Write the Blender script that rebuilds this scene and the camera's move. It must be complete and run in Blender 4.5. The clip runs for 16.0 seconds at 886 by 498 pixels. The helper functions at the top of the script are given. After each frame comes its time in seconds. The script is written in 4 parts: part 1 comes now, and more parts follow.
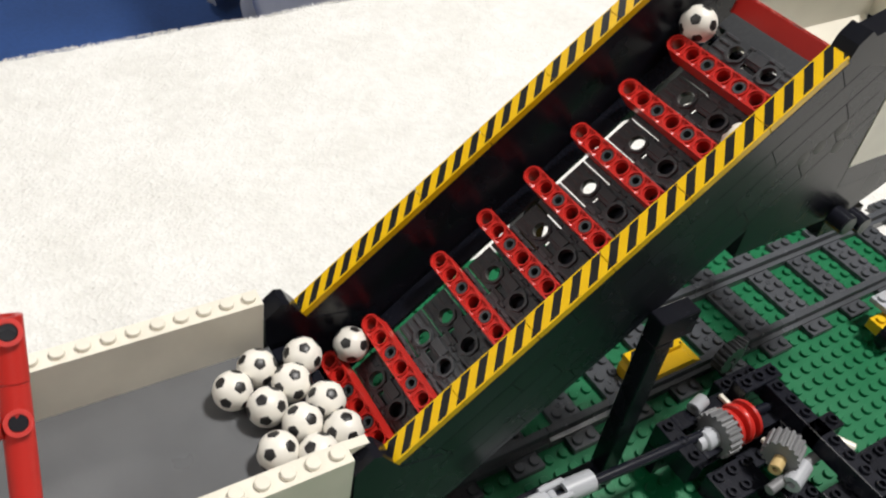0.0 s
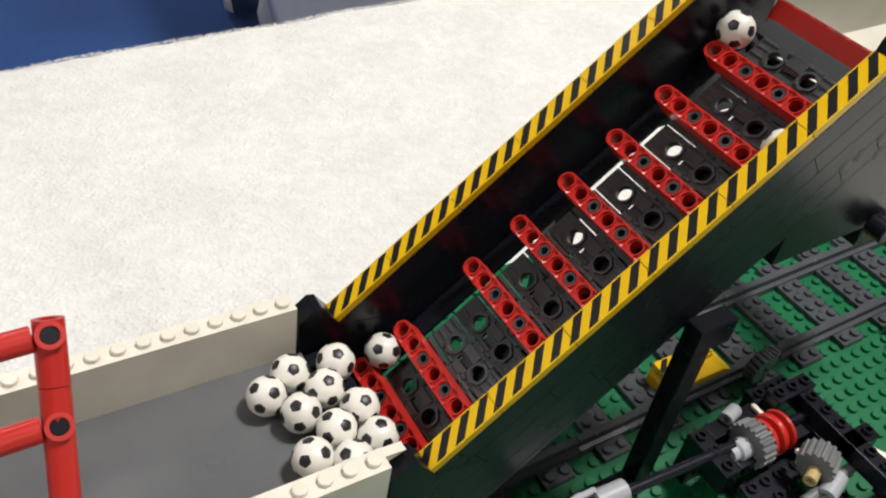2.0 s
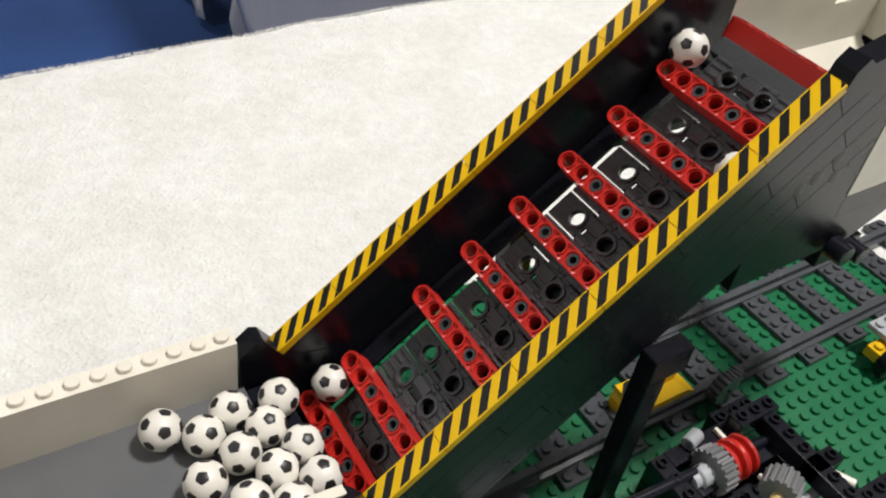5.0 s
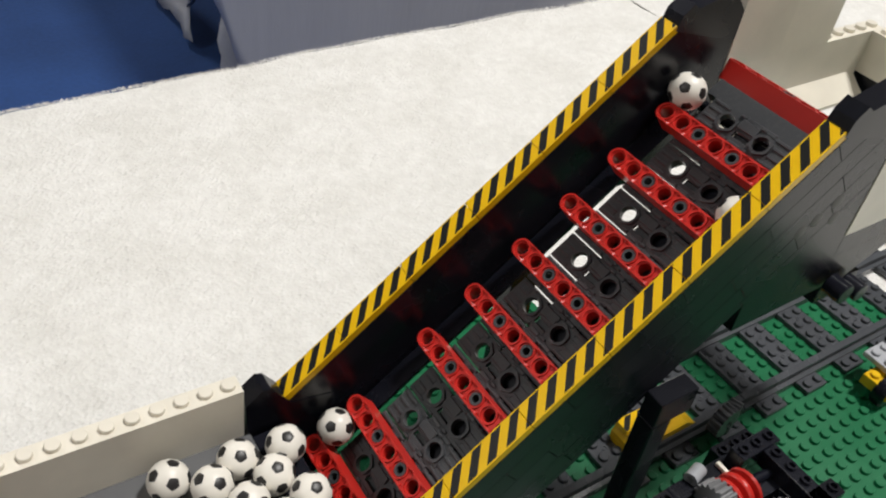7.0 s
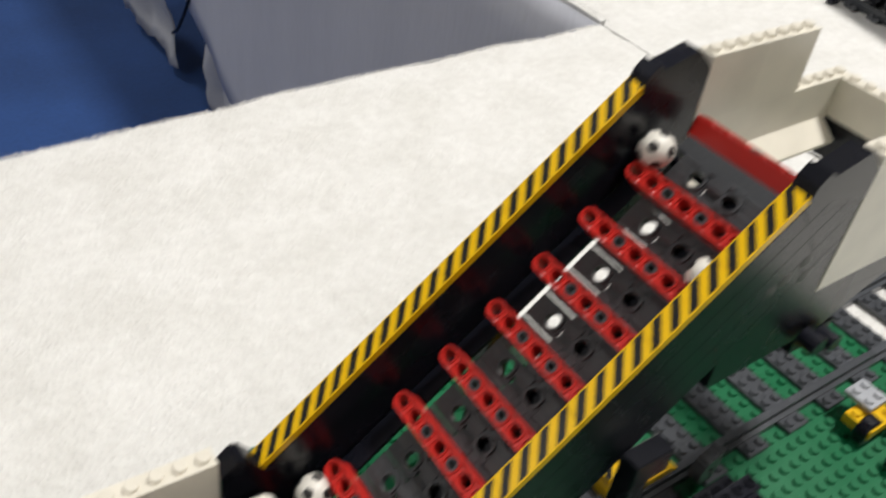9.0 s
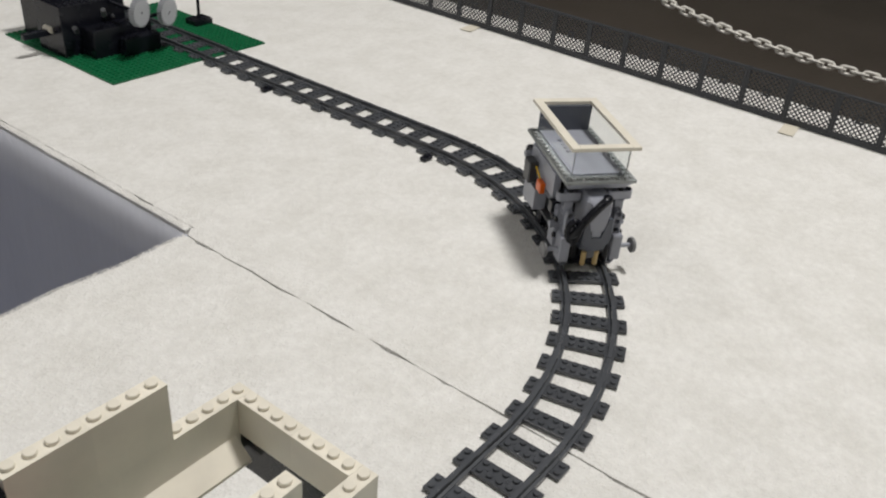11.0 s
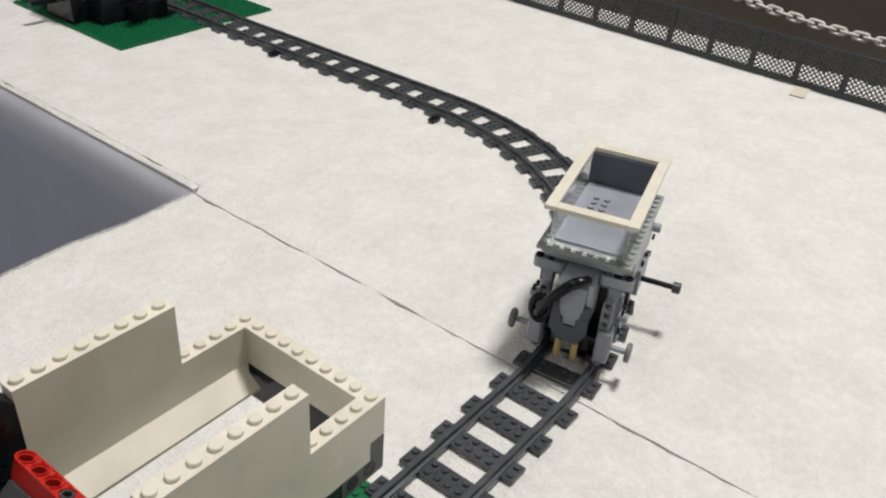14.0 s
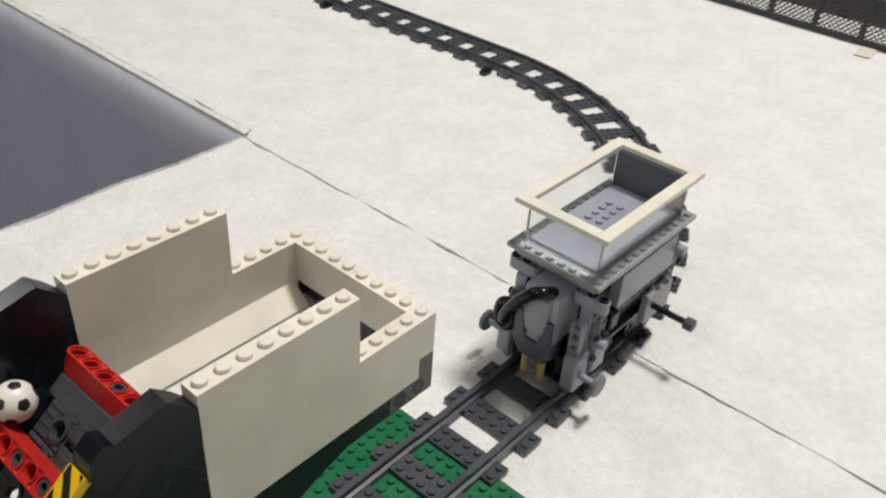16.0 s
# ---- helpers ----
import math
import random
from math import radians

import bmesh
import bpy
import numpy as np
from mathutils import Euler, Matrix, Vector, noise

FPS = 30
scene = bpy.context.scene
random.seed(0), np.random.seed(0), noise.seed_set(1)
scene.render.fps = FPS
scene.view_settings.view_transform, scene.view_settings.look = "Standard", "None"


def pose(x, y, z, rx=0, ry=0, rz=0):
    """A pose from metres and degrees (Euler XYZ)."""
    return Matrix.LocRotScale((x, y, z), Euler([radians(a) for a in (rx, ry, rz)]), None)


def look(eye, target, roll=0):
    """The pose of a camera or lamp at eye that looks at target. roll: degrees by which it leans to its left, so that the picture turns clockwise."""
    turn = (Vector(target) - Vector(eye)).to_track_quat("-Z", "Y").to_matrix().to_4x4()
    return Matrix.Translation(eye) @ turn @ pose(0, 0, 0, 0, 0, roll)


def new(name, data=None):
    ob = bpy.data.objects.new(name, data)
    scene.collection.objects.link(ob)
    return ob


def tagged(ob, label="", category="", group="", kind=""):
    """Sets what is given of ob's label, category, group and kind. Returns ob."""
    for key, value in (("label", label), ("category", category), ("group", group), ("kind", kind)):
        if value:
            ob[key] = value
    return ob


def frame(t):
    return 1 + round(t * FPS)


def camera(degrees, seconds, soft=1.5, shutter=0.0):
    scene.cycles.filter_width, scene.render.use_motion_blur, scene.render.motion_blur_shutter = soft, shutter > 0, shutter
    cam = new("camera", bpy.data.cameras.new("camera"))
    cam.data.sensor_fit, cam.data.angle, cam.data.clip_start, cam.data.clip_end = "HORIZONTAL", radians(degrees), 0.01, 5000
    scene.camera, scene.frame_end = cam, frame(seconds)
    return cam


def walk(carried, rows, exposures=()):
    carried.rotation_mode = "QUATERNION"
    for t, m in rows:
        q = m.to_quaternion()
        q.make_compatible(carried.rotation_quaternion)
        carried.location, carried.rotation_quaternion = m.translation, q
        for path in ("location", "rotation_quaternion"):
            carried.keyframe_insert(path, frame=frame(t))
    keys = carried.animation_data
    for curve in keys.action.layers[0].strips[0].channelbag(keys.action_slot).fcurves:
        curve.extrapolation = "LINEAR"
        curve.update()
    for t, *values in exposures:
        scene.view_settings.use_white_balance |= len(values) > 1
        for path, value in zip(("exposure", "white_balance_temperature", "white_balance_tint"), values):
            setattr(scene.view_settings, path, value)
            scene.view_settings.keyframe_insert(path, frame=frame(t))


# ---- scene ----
cam = camera(55.0, 16.0, 2.1, 0.8)
# seconds, eye in metres, turn in degrees
PATH = [
    (0.0, -0.3760, -0.1273, 0.3151, 47.71, -6.55, -30.89),
    (0.5, -0.3758, -0.1271, 0.3185, 48.34, -5.63, -31.50),
    (1.0, -0.3777, -0.1247, 0.3204, 48.52, -5.89, -30.57),
    (1.5, -0.3835, -0.1241, 0.3167, 48.26, -6.15, -29.70),
    (2.0, -0.3824, -0.1223, 0.3122, 48.16, -6.31, -30.08),
    (2.5, -0.3797, -0.1220, 0.3102, 48.12, -6.46, -30.33),
    (3.0, -0.3800, -0.1213, 0.3101, 48.34, -6.56, -30.62),
    (3.5, -0.3752, -0.1192, 0.3113, 48.41, -6.60, -30.74),
    (6.0, -0.3638, -0.1142, 0.3158, 48.76, -6.81, -32.16),
    (6.5, -0.3654, -0.1114, 0.3197, 49.34, -6.79, -32.43),
    (7.0, -0.3676, -0.1081, 0.3215, 49.60, -6.61, -32.55),
    (7.5, -0.3689, -0.1092, 0.3215, 49.78, -6.30, -32.56),
    (8.0, -0.3642, -0.1069, 0.3247, 49.75, -6.07, -32.79),
    (8.5, -0.3665, -0.1043, 0.3253, 50.11, -5.84, -33.18),
    (9.0, -0.3567, -0.1016, 0.3362, 50.62, -5.92, -33.78),
    (9.5, -0.2733, -0.1153, 0.3873, 50.90, -4.10, -39.15),
    (9.8, -0.2229, -0.1317, 0.4030, 54.30, -4.26, -45.00),
    (10.0, -0.1902, -0.1366, 0.4201, 55.68, -4.71, -48.23),
    (10.2, -0.1845, -0.1445, 0.4281, 57.13, -4.66, -50.09),
    (12.3, -0.1731, -0.1504, 0.4150, 58.57, -4.18, -52.99),
    (12.5, -0.1739, -0.1519, 0.4152, 58.27, -4.20, -53.06),
    (13.0, -0.1802, -0.1553, 0.4123, 58.07, -4.02, -52.94),
    (13.5, -0.1851, -0.1564, 0.4082, 57.63, -3.99, -52.40),
    (14.0, -0.1881, -0.1572, 0.4038, 57.05, -3.80, -51.78),
    (14.5, -0.1921, -0.1590, 0.4011, 56.54, -3.72, -51.17),
    (15.0, -0.1994, -0.1606, 0.3951, 56.08, -3.58, -51.02),
    (15.5, -0.2062, -0.1610, 0.3903, 55.80, -3.61, -50.72),
    (16.0, -0.1947, -0.1595, 0.3803, 55.11, -3.42, -48.48),
]
walk(cam, [(t, pose(*p)) for t, *p in PATH], [(0.0, 0.62), (0.5, 0.54), (1.5, 0.53), (3.5, 0.53), (6.0, 0.45), (7.0, 0.38), (8.0, 0.38), (9.0, 0.44), (9.5, 0.34), (10.0, -0.12), (12.5, 0.1), (14.5, 0.1), (16.0, 0.17)])

# ---- light: a hall lit from an unseen ceiling, with added fills ----
world = bpy.data.worlds.new("hall_air")
scene.world = world
world.use_nodes = True
world.node_tree.nodes["Background"].inputs[0].default_value = (0.75, 0.82, 0.9, 1)
world.node_tree.nodes["Background"].inputs[1].default_value = 0.05


def key_or_fill_lamp(x, y, power, wide=0.5, long=0.5):
    data = bpy.data.lights.new("key_or_fill_light", "AREA")
    data.shape, data.size, data.size_y, data.energy = "RECTANGLE", wide, long, power
    data.color = (1.0, 0.97, 0.935)
    ob = new("key_or_fill_light", data)
    ob.matrix_world = look((x, y, 3.28), (x, y, 0))
    return ob


key_or_fill_lamp(1.05, -0.25, 98, 0.5, 0.5)
key_or_fill_lamp(-3.4, 0.6, 36, 0.5, 1.2)
# added fills: north one lifts skirt and carpet, south one the faces toward -y
key_or_fill_lamp(-0.7, 3.9, 36, 0.5, 1.2)
key_or_fill_lamp(-0.6, -3.2, 11, 0.5, 1.2)

# ---- materials ----
MM = 0.001


def material(name, colour, rough=0.4, metal=0.0, coat=0.0):
    m = bpy.data.materials.new(name)
    m.use_nodes = True
    b = m.node_tree.nodes["Principled BSDF"]
    b.inputs["Base Color"].default_value = (*colour, 1)
    b.inputs["Roughness"].default_value = rough
    b.inputs["Metallic"].default_value = metal
    b.inputs["Coat Weight"].default_value = coat
    return m, m.node_tree, b


def node(tree, kind, **values):
    n = tree.nodes.new(kind)
    for key, value in values.items():
        n.inputs[key].default_value = value
    return n


def plastic(name, colour, rough=0.28, vary=0.12, dust=0.0, bump=0.02):
    """Moulded plastic: small differences from piece to piece, faint smears in the gloss, dust in patches."""
    m, tree, b = material(name, colour, rough)
    link = tree.links.new
    info = tree.nodes.new("ShaderNodeObjectInfo")
    coord = tree.nodes.new("ShaderNodeTexCoord")
    big = node(tree, "ShaderNodeTexNoise", Scale=45.0, Detail=4.0)
    small = node(tree, "ShaderNodeTexNoise", Scale=900.0, Detail=3.0)
    link(coord.outputs["Object"], big.inputs["Vector"])
    link(coord.outputs["Object"], small.inputs["Vector"])
    level = tree.nodes.new("ShaderNodeMapRange")
    level.inputs["To Min"].default_value, level.inputs["To Max"].default_value = 1 - vary, 1 + vary
    link(info.outputs["Random"], level.inputs["Value"])
    smear = tree.nodes.new("ShaderNodeMapRange")
    smear.inputs["From Min"].default_value, smear.inputs["From Max"].default_value = 0.35, 0.65
    smear.inputs["To Min"].default_value, smear.inputs["To Max"].default_value = 0.93, 1.04
    link(big.outputs["Fac"], smear.inputs["Value"])
    times = tree.nodes.new("ShaderNodeMath")
    times.operation = "MULTIPLY"
    link(level.outputs[0], times.inputs[0])
    link(smear.outputs[0], times.inputs[1])
    tone = tree.nodes.new("ShaderNodeVectorMath")
    tone.operation = "SCALE"
    tone.inputs[0].default_value = colour
    link(times.outputs[0], tone.inputs["Scale"])
    mix = tree.nodes.new("ShaderNodeMix")
    mix.data_type = "RGBA"
    mix.inputs["B"].default_value = (0.42, 0.4, 0.36, 1)
    speck = tree.nodes.new("ShaderNodeMapRange")
    speck.inputs["From Min"].default_value, speck.inputs["From Max"].default_value = 0.5, 0.85
    speck.inputs["To Max"].default_value = dust
    link(small.outputs["Fac"], speck.inputs["Value"])
    link(speck.outputs[0], mix.inputs["Factor"])
    link(tone.outputs[0], mix.inputs["A"])
    link(mix.outputs["Result"], b.inputs["Base Color"])
    gloss = tree.nodes.new("ShaderNodeMapRange")
    gloss.inputs["To Min"].default_value, gloss.inputs["To Max"].default_value = rough * 0.75, rough * 1.35
    link(big.outputs["Fac"], gloss.inputs["Value"])
    link(gloss.outputs[0], b.inputs["Roughness"])
    relief = node(tree, "ShaderNodeBump", Strength=bump, Distance=0.0004)
    link(big.outputs["Fac"], relief.inputs["Height"])
    link(relief.outputs[0], b.inputs["Normal"])
    return m


WHITE = plastic("aged_white_plastic", (0.76, 0.72, 0.62), 0.3, 0.03)
RED = plastic("red_plastic", (0.52, 0.022, 0.016), 0.3, 0.06)
YELLOW = plastic("yellow_plastic", (0.76, 0.46, 0.006), 0.28, 0.05)
BLACK = plastic("black_plastic", (0.0075, 0.0083, 0.0132), 0.25, 0.3, 0.008)
BLACK.node_tree.nodes["Principled BSDF"].inputs["Specular IOR Level"].default_value = 0.3
FENCE = plastic("fence_grey_plastic", (0.030, 0.033, 0.040), 0.4, 0.1, 0.05)
DARK = plastic("dark_grey_plastic", (0.050, 0.053, 0.058), 0.34, 0.12, 0.06)
TRACK = plastic("track_grey_plastic", (0.067, 0.072, 0.081), 0.24, 0.12, 0.05)
GREEN = plastic("green_plastic", (0.003, 0.125, 0.046), 0.34, 0.04, 0.012)
PALE = plastic("pale_translucent_plastic", (0.31, 0.33, 0.33), 0.16, 0.02)
GREY = plastic("light_grey_plastic", (0.40, 0.415, 0.445), 0.34, 0.06)
WAGON = plastic("blue_grey_plastic", (0.32, 0.335, 0.385), 0.34, 0.08, 0.02)
SLATE = plastic("slate_grey_plastic", (0.085, 0.095, 0.12), 0.3, 0.03)
TRAYGREY = plastic("tray_grey_plastic", (0.118, 0.121, 0.126), 0.3, 0.02, 0.01)
FLOORGREY = plastic("grey_tile_plastic", (0.17, 0.172, 0.178), 0.34, 0.02)
TAN = plastic("tan_plastic", (0.52, 0.38, 0.17), 0.35, 0.05)
ORANGE = plastic("orange_plastic", (0.75, 0.13, 0.01), 0.3, 0.05)
BALLWHITE = plastic("ball_white_plastic", (0.78, 0.75, 0.68), 0.35, 0.05, 0.05)
INK = plastic("black_ink", (0.016, 0.015, 0.015), 0.4, 0.05)
CHAINWHITE = plastic("chain_white_plastic", (0.75, 0.73, 0.68), 0.45, 0.05)


def clear_plastic():
    m, tree, b = material("clear_plastic", (0.93, 0.95, 0.95), 0.06)
    b.inputs["Transmission Weight"].default_value = 1.0
    b.inputs["IOR"].default_value = 1.2
    return m


CLEAR = clear_plastic()


def hazard():
    """Yellow tile printed with slanting black bars, in the tile's own space."""
    m, tree, b = material("hazard_print", (0.72, 0.47, 0.02), 0.25)
    link = tree.links.new
    coord = tree.nodes.new("ShaderNodeTexCoord")
    split = tree.nodes.new("ShaderNodeSeparateXYZ")
    link(coord.outputs["Object"], split.inputs[0])
    steps = []
    for kind, a, c in (("SUBTRACT", None, None), ("SUBTRACT", None, 0.0053), ("MULTIPLY", None, 1 / 0.008), ("FRACT", None, None), ("LESS_THAN", None, 0.5)):
        n = tree.nodes.new("ShaderNodeMath")
        n.operation = kind
        if c is not None:
            n.inputs[1].default_value = c
        if steps:
            link(steps[-1].outputs[0], n.inputs[0])
        steps.append(n)
    slant = tree.nodes.new("ShaderNodeMath")
    slant.operation = "MULTIPLY"
    slant.inputs[1].default_value = 1.03
    link(split.outputs["Y"], slant.inputs[0])
    link(split.outputs["X"], steps[0].inputs[0])
    link(slant.outputs[0], steps[0].inputs[1])
    top = tree.nodes.new("ShaderNodeMath")
    top.operation = "GREATER_THAN"
    top.inputs[1].default_value = 0.00305
    link(split.outputs["Z"], top.inputs[0])
    inside = tree.nodes.new("ShaderNodeMath")
    inside.operation = "COMPARE"
    inside.inputs[1].default_value, inside.inputs[2].default_value = 0.004, 0.0034
    link(split.outputs["Y"], inside.inputs[0])
    margin = tree.nodes.new("ShaderNodeMath")
    margin.operation = "MULTIPLY"
    link(inside.outputs[0], margin.inputs[0])
    link(steps[-1].outputs[0], margin.inputs[1])
    both = tree.nodes.new("ShaderNodeMath")
    both.operation = "MULTIPLY"
    link(margin.outputs[0], both.inputs[0])
    link(top.outputs[0], both.inputs[1])
    wear = node(tree, "ShaderNodeTexNoise", Scale=300.0, Detail=4.0)
    link(coord.outputs["Object"], wear.inputs["Vector"])
    ink = tree.nodes.new("ShaderNodeMix")
    ink.data_type = "RGBA"
    link(wear.outputs["Fac"], ink.inputs["Factor"])
    ink.inputs["A"].default_value = (0.70, 0.42, 0.004, 1)
    ink.inputs["B"].default_value = (0.82, 0.51, 0.006, 1)
    mix = tree.nodes.new("ShaderNodeMix")
    mix.data_type = "RGBA"
    link(both.outputs[0], mix.inputs["Factor"])
    link(ink.outputs["Result"], mix.inputs["A"])
    mix.inputs["B"].default_value = (0.012, 0.012, 0.012, 1)
    link(mix.outputs["Result"], b.inputs["Base Color"])
    return m


HAZARD = hazard()


def terry():
    m, tree, b = material("white_terry_cloth", (0.8, 0.79, 0.74), 0.95)
    link = tree.links.new
    coord = tree.nodes.new("ShaderNodeTexCoord")
    loops = node(tree, "ShaderNodeTexVoronoi", Scale=420.0)
    tufts = node(tree, "ShaderNodeTexNoise", Scale=115.0, Detail=6.0, Roughness=0.72)
    wide = node(tree, "ShaderNodeTexNoise", Scale=22.0, Detail=4.0)
    for n in (loops, tufts, wide):
        link(coord.outputs["Object"], n.inputs["Vector"])
    ramp = tree.nodes.new("ShaderNodeMapRange")
    ramp.inputs["From Min"].default_value, ramp.inputs["From Max"].default_value = 0.3, 0.7
    ramp.inputs["To Min"].default_value, ramp.inputs["To Max"].default_value = 0.0, 1.0
    link(tufts.outputs["Fac"], ramp.inputs["Value"])
    # soft shadows between the tufts, painted into the cloth's colour
    mix = tree.nodes.new("ShaderNodeMix")
    mix.data_type = "RGBA"
    mix.inputs["A"].default_value = (0.74, 0.73, 0.70, 1)
    mix.inputs["B"].default_value = (0.87, 0.865, 0.835, 1)
    link(ramp.outputs[0], mix.inputs["Factor"])
    tint = tree.nodes.new("ShaderNodeMix")
    tint.data_type, tint.blend_type = "RGBA", "MULTIPLY"
    tint.inputs["Factor"].default_value = 1.0
    # wide blotches, slightly darker than the rest
    blotch_tone = tree.nodes.new("ShaderNodeMix")
    blotch_tone.data_type = "RGBA"
    blotch_tone.inputs["A"].default_value = (0.925, 0.922, 0.912, 1)
    blotch_tone.inputs["B"].default_value = (1, 1, 1, 1)
    blotch = tree.nodes.new("ShaderNodeMapRange")
    blotch.inputs["From Min"].default_value, blotch.inputs["From Max"].default_value = 0.36, 0.62
    link(wide.outputs["Fac"], blotch.inputs["Value"])
    link(blotch.outputs[0], blotch_tone.inputs["Factor"])
    link(mix.outputs["Result"], tint.inputs["A"])
    link(blotch_tone.outputs["Result"], tint.inputs["B"])
    link(tint.outputs["Result"], b.inputs["Base Color"])
    add = tree.nodes.new("ShaderNodeMath")
    add.operation = "MULTIPLY_ADD"
    add.inputs[1].default_value = 0.5
    link(loops.outputs["Distance"], add.inputs[0])
    link(tufts.outputs["Fac"], add.inputs[2])
    relief = node(tree, "ShaderNodeBump", Strength=0.85, Distance=0.0022)
    link(add.outputs[0], relief.inputs["Height"])
    link(relief.outputs[0], b.inputs["Normal"])
    b.inputs["Sheen Weight"].default_value = 0.2
    return m


TERRY = terry()


def cloth(name, dark, pale, scale, rough=0.9, streak=1.0, bump=0.3):
    m, tree, b = material(name, pale, rough)
    link = tree.links.new
    coord = tree.nodes.new("ShaderNodeTexCoord")
    place = tree.nodes.new("ShaderNodeMapping")
    place.inputs["Scale"].default_value = (1, 1, streak)
    link(coord.outputs["Object"], place.inputs["Vector"])
    n = node(tree, "ShaderNodeTexNoise", Scale=scale, Detail=5.0)
    fine = node(tree, "ShaderNodeTexNoise", Scale=scale * 30, Detail=3.0)
    link(place.outputs[0], n.inputs["Vector"])
    link(place.outputs[0], fine.inputs["Vector"])
    mean = tree.nodes.new("ShaderNodeMath")
    mean.operation = "MULTIPLY_ADD"
    mean.inputs[1].default_value = 0.35
    link(fine.outputs["Fac"], mean.inputs[0])
    link(n.outputs["Fac"], mean.inputs[2])
    ramp = tree.nodes.new("ShaderNodeMapRange")
    ramp.inputs["From Min"].default_value, ramp.inputs["From Max"].default_value = 0.45, 0.95
    link(mean.outputs[0], ramp.inputs["Value"])
    mix = tree.nodes.new("ShaderNodeMix")
    mix.data_type = "RGBA"
    mix.inputs["A"].default_value, mix.inputs["B"].default_value = (*dark, 1), (*pale, 1)
    link(ramp.outputs[0], mix.inputs["Factor"])
    link(mix.outputs["Result"], b.inputs["Base Color"])
    relief = node(tree, "ShaderNodeBump", Strength=bump, Distance=0.003)
    link(fine.outputs["Fac"], relief.inputs["Height"])
    link(relief.outputs[0], b.inputs["Normal"])
    return m


SKIRT = cloth("grey_skirt_cloth", (0.55, 0.565, 0.63), (0.64, 0.655, 0.72), 6.0, 0.9, 0.15)
BLUE = cloth("blue_carpet", (0.012, 0.045, 0.16), (0.022, 0.075, 0.26), 3.0, 0.85)
BROWN = cloth("brown_hall_floor", (0.085, 0.070, 0.055), (0.125, 0.105, 0.085), 1.6, 0.55)
PAPER = cloth("white_loose_cloth", (0.45, 0.46, 0.50), (0.62, 0.63, 0.66), 9.0, 0.9)
WALL = cloth("hall_wall_paint", (0.50, 0.49, 0.46), (0.58, 0.57, 0.54), 1.5, 0.8)
CEILING = cloth("hall_ceiling_paint", (0.62, 0.62, 0.60), (0.7, 0.7, 0.68), 1.5, 0.9)
TAPE = cloth("masking_tape", (0.60, 0.56, 0.46), (0.70, 0.66, 0.56), 20.0, 0.6)


